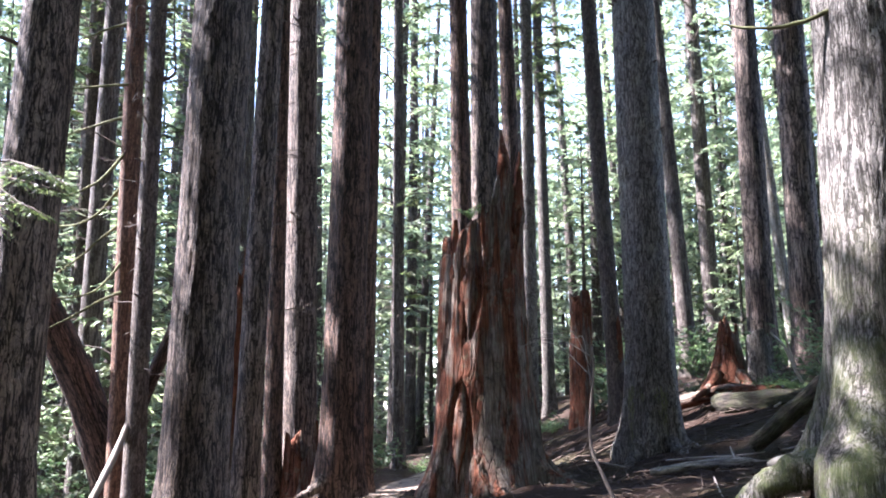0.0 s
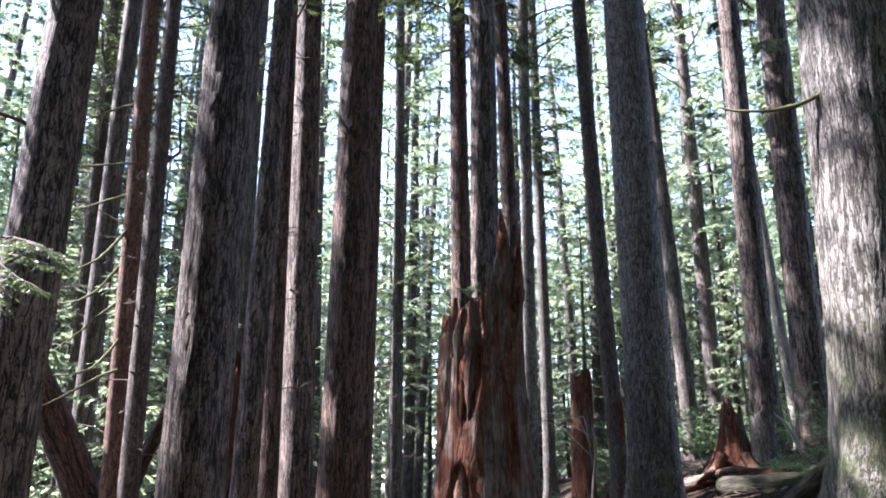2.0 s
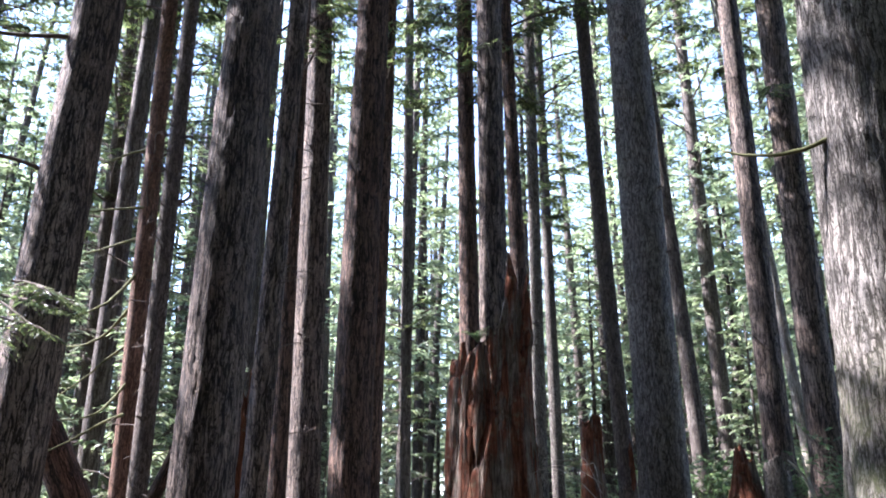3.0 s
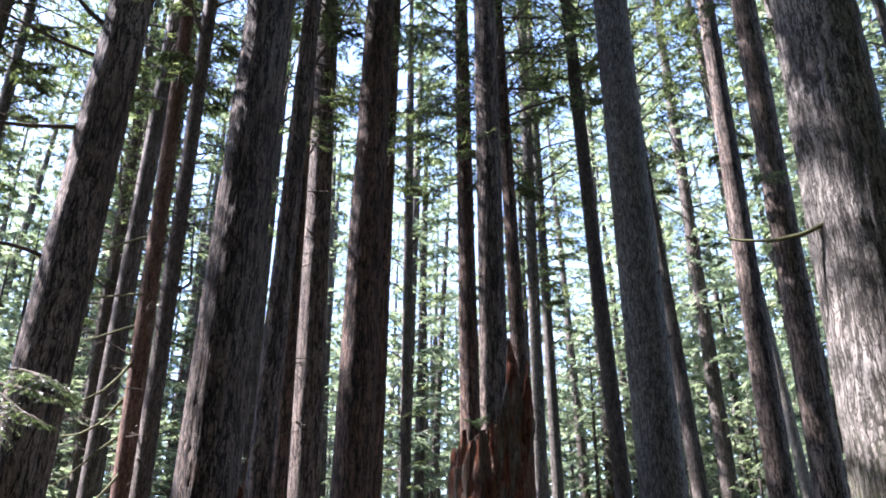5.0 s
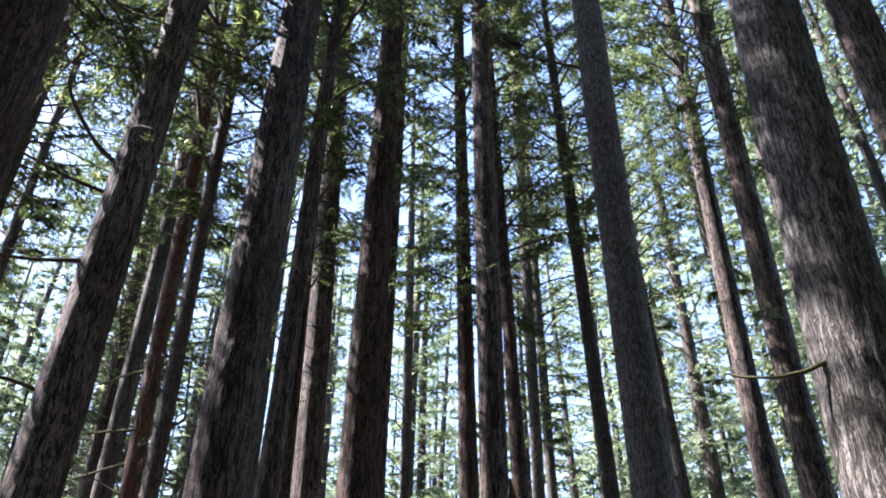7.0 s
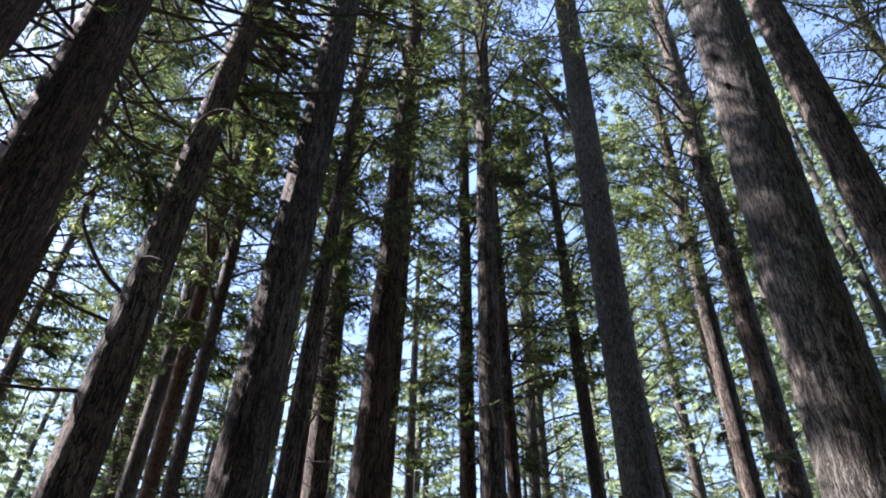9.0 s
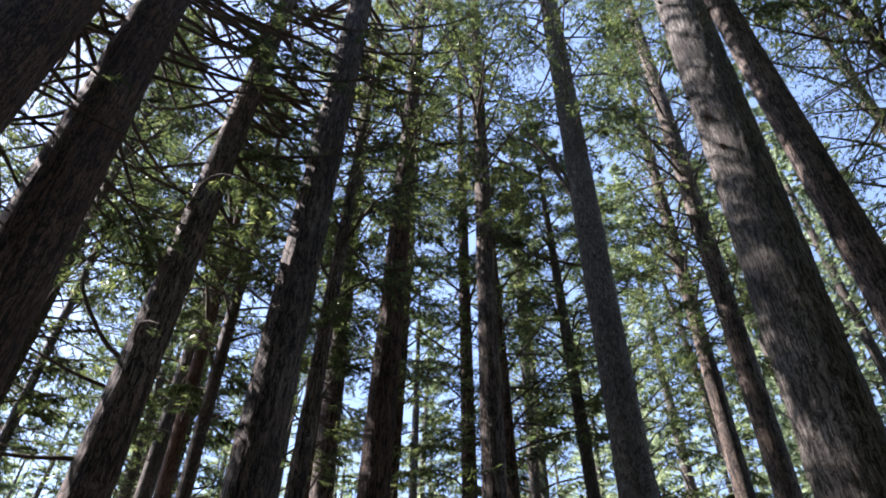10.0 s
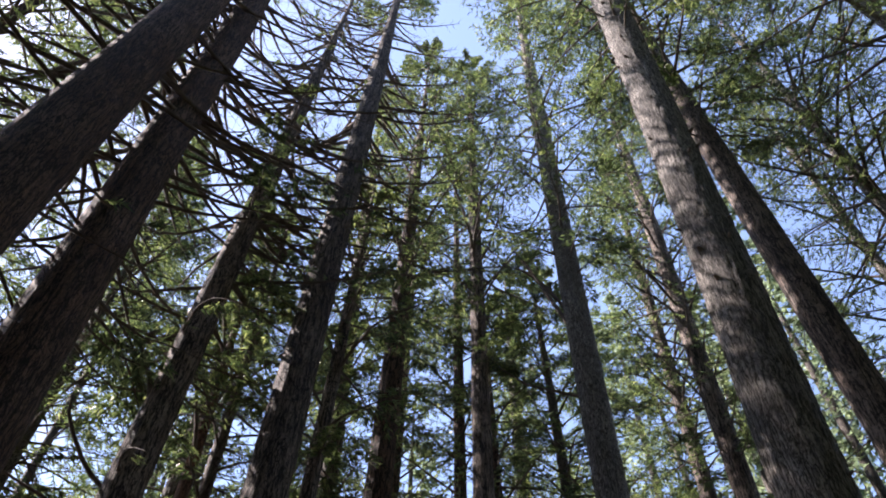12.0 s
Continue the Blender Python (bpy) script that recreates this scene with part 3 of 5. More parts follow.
conifer("big_fir", -2.42, 8.15, 0.0110, 0.325, -0.0047, 36, 14.0, "stout fir trunk with deeply furrowed brown bark", BARK_FIR, seed=16, branches=150, reach=3.6, sides=96, ridge=0.022, flare=0.13, dead=14, dead_from=6, bare_to=29, twigs=9, aside=True, rise=0.0, tip=0.55)
conifer("slim_a", -2.18, 9.25, 0.0158, 0.146, -0.0035, 19, 9.0, "slim straight conifer with short dead twigs", BARK_FIR, seed=17, branches=36, reach=2.2, sides=44, ridge=0.010, flare=0.04, dead=40, dead_len=0.5)
conifer("slim_b", -2.38, 11.76, -0.0111, 0.128, -0.0045, 17, 8.0, "thin dark reddish conifer trunk", BARK_RED, seed=18, branches=36, reach=2.0, sides=28, ridge=0.005, flare=0.04, dead=20)
conifer("mid_lit", -2.17, 12.82, -0.0226, 0.247, -0.0036, 33, 13.0, "grey-brown conifer trunk with a sunlit edge", BARK_FIR, seed=19, branches=90, reach=3.2, sides=56, ridge=0.008, flare=0.10, dead=30, dead_len=0.8)
conifer("mid_fir", -1.33, 10.92, 0.0097, 0.288, -0.0064, 34, 14.0, "straight fir trunk with reddish furrowed foot", BARK_RED, seed=20, branches=90, reach=3.2, sides=80, ridge=0.018, flare=0.12, dead=20, dead_from=5)
conifer("behind_mid", -1.47, 15.1, 0.008, 0.20, -0.004, 29, 10.0, "dark conifer trunk close behind another", BARK_RED, seed=38, branches=70, reach=2.6, sides=36, ridge=0.006, flare=0.14, dead=14)
conifer("behind_a", 0.39, 13.99, -0.0126, 0.182, -0.0032, 31, 9.0, "dark slender conifer behind the old stump", BARK_RED, seed=21, branches=85, reach=2.8, sides=40, ridge=0.008, flare=0.08, dead=24)
conifer("behind_b", 0.64, 11.48, -0.0037, 0.216, -0.0034, 34, 14.0, "furrowed grey fir trunk behind the old stump", BARK_FIR, seed=22, branches=85, reach=3.0, sides=60, ridge=0.014, flare=0.1, dead=16, dead_from=5)
conifer("behind_c", 1.25, 12.94, -0.0238, 0.142, -0.0036, 20, 8.5, "slender conifer trunk beside the old stump", BARK_RED, seed=23, branches=60, reach=2.4, sides=36, ridge=0.007, flare=0.06, dead=20)
conifer("sunny_a", 2.04, 18.89, 0.0016, 0.142, -0.0008, 30, 8.0, "slender conifer with a white sunlit side", BARK_HEM, seed=24, branches=100, reach=2.6, sides=24, ridge=0.004, flare=0.06, dead=16, leaves=11)
conifer("sunny_b", 2.81, 21.82, -0.0088, 0.170, -0.0035, 30, 8.0, "slender sunlit conifer on the bank", BARK_HEM, seed=25, branches=100, reach=2.6, sides=24, ridge=0.004, flare=0.06, dead=16, leaves=11)
conifer("bent", 2.83, 13.71, -0.0253, 0.141, -0.0022, 23, 10.0, "slim bent conifer with an orange-scarred foot", BARK_THIN, seed=26, branches=75, reach=2.4, sides=36, ridge=0.006, flare=0.06, dead=22, bow=0.12)
conifer("grey", 2.59, 10.48, 0.0019, 0.300, -0.0026, 42, 15.5, "tall straight hemlock with grey scaly bark", BARK_HEM, seed=27, branches=100, reach=3.4, sides=88, ridge=0.009, flare=0.17, lobes=(5, 8, 13), dead=22, dead_len=0.35, dead_from=3, bow=0.07)
conifer("bank_a", 5.85, 19.12, -0.0445, 0.200, -0.0060, 29, 10.0, "slender conifer leaning on the bank", BARK_FAR, seed=28, branches=110, reach=2.8, sides=28, ridge=0.005, flare=0.08, dead=20)
conifer("bank_b", 6.16, 15.84, 0.0093, 0.270, -0.0048, 34, 12.0, "dark conifer trunk on the bank", BARK_FIR, seed=29, branches=125, reach=3.2, sides=48, ridge=0.010, flare=0.10, dead=20)
conifer("bank_pale", 7.62, 17.40, -0.0619, 0.122, -0.0020, 24, 10.0, "thin pale grey tree trunk", BARK_PALE, seed=30, branches=45, reach=2.2, sides=24, ridge=0.002, flare=0.05, dead=12)
conifer("bank_c", 6.11, 13.70, 0.0108, 0.272, -0.0022, 37, 11.5, "furrowed fir trunk on the bank", BARK_FIR, seed=31, branches=125, reach=3.4, sides=60, ridge=0.015, flare=0.10, dead=22)
conifer("mossy", 3.22, 5.60, 0.0155, 0.335, 0.0, 40, 16.0, "large sunlit mossy trunk with plated bark and roots", BARK_MOSS, seed=32, branches=110, reach=3.6, sides=112, ridge=0.024, flare=0.34, lobes=(3, 4, 7), dead=12, dead_from=5, dead_len=0.3, bow=-0.21, rough_to=15, span=9.0, power=2.0)
conifer("right_back", 5.46, 7.15, -0.0144, 0.262, -0.0005, 37, 15.0, "dark conifer trunk behind the mossy tree", BARK_FIR, seed=33, branches=120, reach=3.6, sides=48, ridge=0.008, dead=20, dead_from=6)
conifer("side_left", -8.0, 11.3, 0.0, 0.18, -0.005, 25, 10.5, "conifer with a deep green crown", BARK_HEM, seed=55, branches=140, reach=3.2, sides=28, ridge=0.004, dead=20, leaf=0.16)
conifer("side_left_c", -8.9, 5.0, 0.0, 0.20, -0.005, 31, 9.0, "conifer with a dense dark crown", BARK_RED, seed=57, branches=130, reach=3.8, sides=24, ridge=0.004, dead=14, leaf=0.17)
conifer("side_left_d", -10.2, 8.8, 0.0, 0.20, -0.005, 32, 10.0, "conifer with a dense dark crown", BARK_RED, seed=58, branches=120, reach=3.8, sides=24, ridge=0.004, dead=14, leaf=0.17)
conifer("side_a", 8.6, 8.1, 0.0, 0.22, -0.005, 32, 9.0, "conifer with dense green crown at the edge", BARK_HEM, seed=51, branches=100, reach=4.0, sides=28, ridge=0.004, dead=8)
conifer("side_b", 7.9, 4.6, 0.0, 0.20, -0.005, 30, 11.0, "conifer with dense green crown at the edge", BARK_HEM, seed=52, branches=100, reach=4.0, sides=28, ridge=0.004, dead=8)
conifer("side_c", 10.6, 11.3, 0.0, 0.22, -0.005, 33, 8.0, "conifer with dense green crown on the bank", BARK_HEM, seed=53, branches=100, reach=4.0, sides=28, ridge=0.004, dead=8)
conifer("side_d", 12.2, 7.0, 0.0, 0.22, -0.005, 35, 8.0, "conifer with dense green crown on the bank", BARK_HEM, seed=54, branches=100, reach=4.2, sides=28, ridge=0.004, dead=8)
conifer("left_bg_a", -7.70, 17.40, -0.02, 0.15, -0.002, 20, 8, "thin dark conifer among green sprays", BARK_THIN, seed=34, branches=85, reach=2.6, sides=24, ridge=0.003, flare=0.04, dead=90, dead_len=1.7)
conifer("left_bg_b", -7.30, 18.0, 0.01, 0.135, -0.002, 19, 8, "thin crooked conifer among green sprays", BARK_THIN, seed=35, branches=85, reach=2.6, sides=24, ridge=0.003, flare=0.04, dead=90, dead_len=1.7)
conifer("left_bg_c", -6.30, 14.6, 0.0, 0.20, -0.004, 27, 12, "grey conifer trunk in the hollow", BARK_FAR, seed=36, branches=110, reach=3.2, sides=28, ridge=0.004, flare=0.06, dead=30, dead_len=1.2)
conifer("hollow", -1.16, 21.97, -0.0100, 0.15, -0.0020, 26, 4.5, "slender conifer by the path with low sprays", BARK_FAR, seed=37, branches=90, reach=1.9, sides=24, ridge=0.003, flare=0.08, dead=30, dead_len=1.2)
conifer("left_deep_a", -10.3, 15.5, 0.0, 0.17, -0.004, 30, 12.5, "conifer with green drooping sprays in the hollow", BARK_FAR, seed=61, branches=100, reach=3.2, sides=20, ridge=0.003, flare=0.05, dead=12, leaf=0.17)
conifer("left_deep_b", -8.2, 20.5, 0.0, 0.17, -0.004, 31, 12.5, "conifer with green drooping sprays in the hollow", BARK_FAR, seed=62, branches=100, reach=3.2, sides=20, ridge=0.003, flare=0.05, dead=12, leaf=0.17)
conifer("left_deep_c", -12.6, 19.0, 0.0, 0.17, -0.004, 31, 12.5, "conifer with green drooping sprays in the hollow", BARK_FAR, seed=63, branches=100, reach=3.2, sides=20, ridge=0.003, flare=0.05, dead=12, leaf=0.17)
conifer("left_deep_d", -5.6, 22.5, 0.0, 0.17, -0.004, 30, 12.5, "conifer with green drooping sprays in the hollow", BARK_FAR, seed=64, branches=100, reach=3.2, sides=20, ridge=0.003, flare=0.05, dead=12, leaf=0.17)


# ---- trees farther off: a few patterns, repeated ----
TALL = {}


def pattern(seed, height, r, crown_from, reach, branches, twigs=9, leaves=9, leaf=0.25, thin=0.17):
    rng = np.random.default_rng(seed)
    tree = thing("conifer_tree", 0, 0, -200, "slender forest conifer with green drooping sprays", "tree", "conifers farther off")
    L, B = rng.normal(0, 0.012, 2), np.zeros(2)
    part("trunk", trunk_mesh("trunk", BARK_FAR, seed, height, r, -r / height * 0.6, L, B, 9, 0, 0.08, (3, 5), 2.0), tree)

    def axis(z):
        return trunk_axis(z, L, B)

    def radius(z):
        return np.maximum(r * (1 - z / height), 0.02)

    limbs, crown = Soup(), Soup()
    z = crown_from + (height - 0.4 - crown_from) * ((np.arange(branches) + rng.random(branches)) / branches) ** 1.1
    q = (z - crown_from) / (height - crown_from)
    ln = reach * (0.4 + 0.7 * np.minimum(q * 5, 1)) * np.clip(1.04 - q, 0.05, 1) ** 0.7 * (0.6 + 0.6 * rng.random(branches))
    p = branch_paths(rng, z, np.arange(branches) * 2.39996 + rng.normal(0, 0.4, branches), ln, 0.15 + 0.5 * q, -0.45 + 0.5 * q, axis, radius(z), 4)
    limbs.add(*tubes(p, 0.006 + 0.008 * ln, 0.004, 3, False))
    foliage(rng, p, ln, twigs, leaves, leaf, 0.26, limbs, crown, 0.12, 0.4, 0, thin)
    tagged(part("branchwork", limbs.mesh("branchwork", TWIG), tree), kind="stuff")
    tagged(part("crown", crown.mesh("crown", NEEDLES_FAR_LIT_TONE, False), tree), kind="stuff")
    TALL[tree.name] = height
    return tree


PATTERNS = [pattern(201, 27, 0.20, 3.5, 2.7, 84), pattern(202, 30, 0.23, 5.5, 3.0, 84), pattern(203, 21, 0.14, 2.0, 2.4, 76),
            pattern(204, 28, 0.18, 7.0, 2.8, 74), pattern(205, 15, 0.10, 1.0, 2.1, 68), pattern(206, 31, 0.25, 6.5, 3.3, 88)]
SPARSE = [pattern(211, 29, 0.21, 4.0, 3.0, 54, 7, 7, 0.38, 0.19), pattern(212, 24, 0.17, 2.5, 2.8, 52, 7, 7, 0.38, 0.19), pattern(213, 32, 0.25, 6.0, 3.4, 56, 7, 7, 0.38, 0.19)]
placed = [(-10.3, 15.5), (-8.2, 20.5), (-12.6, 19.0), (-5.6, 22.5)]



def shades(x, y, height, spread):
    """Whether a tree of that height at x, y would stand in one of the gaps."""
    for a, b, half, z0, z1 in GAPS:
        along = (x - a) * GLADE[0] + (y - b) * GLADE[1]
        across = abs((x - a) * GLADE[1] - (y - b) * GLADE[0])
        if along > 0.5 and across < half + spread and height + ground_z(x, y) > z0 + along * SUN_SLOPE:
            return True
    return False


def stand(count, az0, az1, d0, d1, gap, seed, kinds, power=0.6):
    rng = np.random.default_rng(seed)
    made = tries = 0
    while made < count and tries < 4000:
        tries += 1
        az, d = radians(rng.uniform(az0, az1)), d0 + (d1 - d0) * rng.random() ** power
        x, y = d * math.sin(az), d * math.cos(az)
        k = kinds[int(rng.integers(len(kinds)))]
        s = rng.uniform(0.85, 1.15)
        if shades(x, y, TALL[k.name] * s * 0.95, 1.1) or any((x - a) ** 2 + (y - b) ** 2 < gap * gap for a, b in placed):
            continue
        placed.append((x, y))
        made += 1
        k.scale = (s, s, s)
        copy_thing(k, pose(x, y, ground_z(x, y) - 0.15, rng.normal(0, 1.2), rng.normal(0, 1.2), rng.uniform(0, 360))).name = "conifer_tree"


stand(60, -34, 38, 23, 46, 1.9, 41, PATTERNS)
SAPLINGS = [pattern(221, 9, 0.07, 0.5, 2.0, 46, 6, 9, 0.22, 0.18), pattern(222, 12, 0.09, 0.8, 2.3, 50, 6, 9, 0.22, 0.18), pattern(223, 6.5, 0.05, 0.3, 1.6, 40, 6, 9, 0.22, 0.18)]
stand(48, -34, 36, 24, 50, 1.5, 47, SAPLINGS)
stand(16, -36, -16, 15, 24, 1.5, 48, SAPLINGS)
stand(12, 3, 13, 27, 52, 1.3, 50, SAPLINGS)
stand(10, 14, 28, 24, 46, 1.3, 52, SAPLINGS)
stand(8, -42, -26, 27, 42, 2.0, 53, PATTERNS[:4])
stand(9, -42, -22, 15, 26, 2.0, 42, [PATTERNS[2], PATTERNS[4], PATTERNS[0]])
stand(34, -38, 42, 46, 85, 2.6, 46, SPARSE)
stand(9, -40, -26, 22, 36, 2.0, 54, PATTERNS[:4])
stand(8, 20, 40, 20, 34, 2.0, 56, PATTERNS[:4])
# Mostly unseen trees on the sun's side, added to shade the stand.
stand(15, -125, -40, 15, 42, 3.0, 43, SPARSE)
# Trees for outside the view; their oversized sprays keep skylight off the trunks.
SHADING_TREES = [pattern(231, 29, 0.21, 4.0, 3.2, 54, 5, 5, 1.5, 0.30), pattern(232, 25, 0.19, 3.0, 3.0, 54, 5, 5, 1.5, 0.30)]


def surrounding_woods(rows):
    """Unseen trees beside and behind the eye, added to block skylight, joined: rows of count, range of bearings, range
    of distances, gap.
    """
    rng = np.random.default_rng(45)
    soups = {"trunk": Soup(), "branchwork": Soup(), "crown": Soup()}
    for count, az0, az1, d0, d1, gap in rows:
        made = tries = 0
        while made < count and tries < 4000:
            tries += 1
            az, d = radians(rng.uniform(az0, az1)), d0 + (d1 - d0) * rng.random() ** 0.6
            x, y = d * math.sin(az), d * math.cos(az)
            k = SHADING_TREES[made % 2]
            size = rng.uniform(0.85, 1.15)
            if shades(x, y, TALL[k.name] * size * 0.95, 1.1) or any((x - a) ** 2 + (y - b) ** 2 < gap * gap for a, b in placed):
                continue
            placed.append((x, y))
            made += 1
            turn = rng.uniform(0, 6.283)
            spin = np.array([[math.cos(turn), math.sin(turn), 0], [-math.sin(turn), math.cos(turn), 0], [0, 0, 1]]) * size
            for child in k.children:
                me = child.data
                v, f = np.empty(len(me.vertices) * 3, np.float32), np.empty(len(me.loops), np.int32)
                me.vertices.foreach_get("co", v)
                me.loops.foreach_get("vertex_index", f)
                if len(f) == 4 * len(me.polygons):
                    f = f.reshape(-1, 4)[:, [0, 1, 2, 0, 2, 3]]
                soups[child.name.split(".")[0]].add(v.reshape(-1, 3) @ spin + np.array([x, y, ground_z(x, y) - 0.15]), f.reshape(-1, 3))
    ob = thing("surrounding_woods", 0, 0, 0, "unseen conifers added beside and behind the eye to block skylight", "woods", kind="stuff")
    for name, material in (("trunk", BARK_FAR), ("branchwork", TWIG), ("crown", NEEDLES_FAR_LIT_TONE)):
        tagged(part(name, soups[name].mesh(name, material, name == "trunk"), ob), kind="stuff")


surrounding_woods([(20, 76, 120, 20, 42, 3.0), (16, 84, 115, 9, 24, 2.1), (78, 112, 250, 5, 34, 1.9), (16, -165, -100, 6, 32, 2.2)])
for ob in PATTERNS + SPARSE + SAPLINGS + SHADING_TREES:
    for o in list(ob.children):
        bpy.data.objects.remove(o)
    bpy.data.objects.remove(ob)


# ---- far woods: what nobody could count ----
def far_woods():
    rng = np.random.default_rng(77)
    wood, green = Soup(), Soup()
    n, ahead = 330, 250
    first = np.arange(n) < ahead
    az = np.radians(np.where(first, rng.uniform(-38, 38, n), rng.uniform(38, 322, n)))
    d = np.where(first, 48 + 82 * rng.random(n) ** 0.8, rng.uniform(86, 150, n))
    x, y = d * np.sin(az), d * np.cos(az)
    z, h = land(x, y) - 0.3, rng.uniform(24, 38, n)
    base = np.stack([x, y, z], 1)
    top = base + np.stack([rng.normal(0, 0.6, n), rng.normal(0, 0.6, n), h], 1)
    wood.add(*tubes(np.stack([base, (base + top) / 2, top], 1), rng.uniform(0.12, 0.32, n), 0.04, 5, False))
    m = 240
    q = rng.random((n, m)) ** 0.9
    a = rng.uniform(0, 6.283, (n, m))
    r = 3.6 * (1.02 - q) ** 0.7 * rng.random((n, m)) ** 0.5
    c = base[:, None] + np.stack([r * np.cos(a), r * np.sin(a), (0.04 + 0.96 * q) * h[:, None]], -1)
    out = np.stack([np.cos(a), np.sin(a), rng.uniform(-0.9, 0.0, (n, m))], -1)
    sd = unit(np.cross(out, np.array([0, 0, 1.0])) + rng.normal(0, 0.4, (n, m, 3)))
    size = (np.where(first, 0.0105 * d, 1.4) * rng.uniform(0.6, 1.4, (m, n))).T[..., None]
    v = np.stack([c, c + out * size * 0.5 + sd * size * 0.3, c + out * size, c + out * size * 0.5 - sd * size * 0.3], 2).reshape(-1, 3)
    o = (np.arange(n * m) * 4)[:, None]
    green.add(v, np.concatenate([o + np.array([0, 1, 2]), o + np.array([0, 2, 3])]))
    ob = thing("far_woods", 0, 0, 0, "distant wall of conifers closing the forest", "woods", kind="stuff")
    tagged(part("trunks", wood.mesh("trunks", BARK_FAR), ob), kind="stuff")
    tagged(part("foliage", green.mesh("foliage", NEEDLES_FAR_LIT_TONE, False), ob), kind="stuff")


far_woods()


# ---- old stumps and snags ----
def stump_shell(name, material, seed, h, r_low, r_high, sides, jag, grooves, tilt=(0, 0), top=None, sink=0.3):
    """A hollow broken stump: grooved outer wall, ragged rim, sunken core."""
    rng = np.random.default_rng(seed)
    th = np.linspace(0, 2 * np.pi, sides, endpoint=False)
    t1, t2, t3 = wave(seed + 1, grooves, 31), wave(seed + 2, grooves * 3, 67), wave(seed + 3, max(6, grooves // 2), 11)
    rim = h * (1 - jag * vnoise(th / 6.2832 * grooves, th * 0 + 3, t1)) - 0.35 * jag * h * vnoise(th / 6.2832 * grooves * 3, th * 0 + 5, t2)
    if top is not None:
        rim = top(th, rim)
    rows = 56
    u = np.linspace(0, 1, rows)[:, None]
    Z = -sink + (rim[None, :] + sink) * u
    zz = np.clip(Z, 0, None)
    T = np.broadcast_to(th[None, :], Z.shape)
    r = r_high + (r_low - r_high) * np.exp(-zz / (0.38 * h)) + 0.25 * r_low * np.exp(-zz / 0.25) * (0.4 + 0.6 * np.cos(5 * T + 1))
    g = vnoise(T / 6.2832 * grooves + 0.6 * np.sin(Z * 0.9), Z * 0.45 + 9, t1)
    f = vnoise(T / 6.2832 * grooves * 3 + 0.4 * np.sin(Z * 1.7), Z * 1.1 + 5, t2)
    r = r * (0.86 + 0.20 * np.round(g * 3) / 3 + 0.08 * f - 0.13 * (vnoise(T / 6.2832 * max(6, grooves // 2), Z * 0.3, t3) > 0.72))
    ax = np.array(tilt)[None, None, :] * zz[..., None]
    V = np.stack([ax[..., 0] + r * np.cos(T), ax[..., 1] + r * np.sin(T), Z], -1)
    inner = []
    for k, (s, drop) in enumerate(((0.82, 0.02), (0.62, 0.28), (0.3, 0.4))):
        p = V[-1].copy()
        c = p[:, :2].mean(0)
        p[:, :2] = c + (p[:, :2] - c) * s
        p[:, 2] = p[:, 2] * (1 - drop) + rng.normal(0, 0.02, sides) if k < 2 else np.full(sides, rim.min() * 0.7)
        inner.append(p)
    V = np.concatenate([V, np.array(inner)])
    R = len(V)
    base = (np.arange(R - 1) * sides)[:, None]
    i, j = np.arange(sides), (np.arange(sides) + 1) % sides
    q = np.stack([base + i, base + j, base + sides + j, base + sides + i], -1).reshape(-1, 4)
    return mesh_from(name, V.reshape(-1, 3), q, material)


def splinter(seed, length, width, thick):
    """A long torn strip of wood, pointed above, standing along z."""
    rng = np.random.default_rng(seed)
    n = 14
    s = np.linspace(0, 1, n)
    w = width * (0.75 + 0.3 * np.sin(s * 5 + rng.random() * 6)) * (1 - s ** 3 * 0.9) * (0.12 + 0.88 * np.minimum(s * 3.5, 1)) + rng.normal(0, 0.005, n)
    x = np.cumsum(rng.normal(0, 0.007, n))
    d = thick * (0.6 + 0.6 * rng.random(n)) * np.minimum(np.minimum(s * 4, (1 - s) * 4) + 0.1, 1)
    v = []
    for k in range(n):
        z = length * s[k]
        v += [(x[k] - w[k] / 2, 0.03, z), (x[k] - w[k] / 2, -d[k] * 0.7, z), (x[k], -d[k] * (0.9 + 0.4 * rng.random()), z), (x[k] + w[k] / 2, -d[k] * 0.6, z), (x[k] + w[k] / 2, 0.03, z)]
    f = []
    for k in range(n - 1):
        for j in range(4):
            a = k * 5 + j
            f.append((a, a + 1, a + 6, a + 5))
    f.append((0, 1, 2, 3)), f.append((n * 5 - 2, n * 5 - 3, n * 5 - 4, n * 5 - 5))
    return np.array(v), np.array(f)


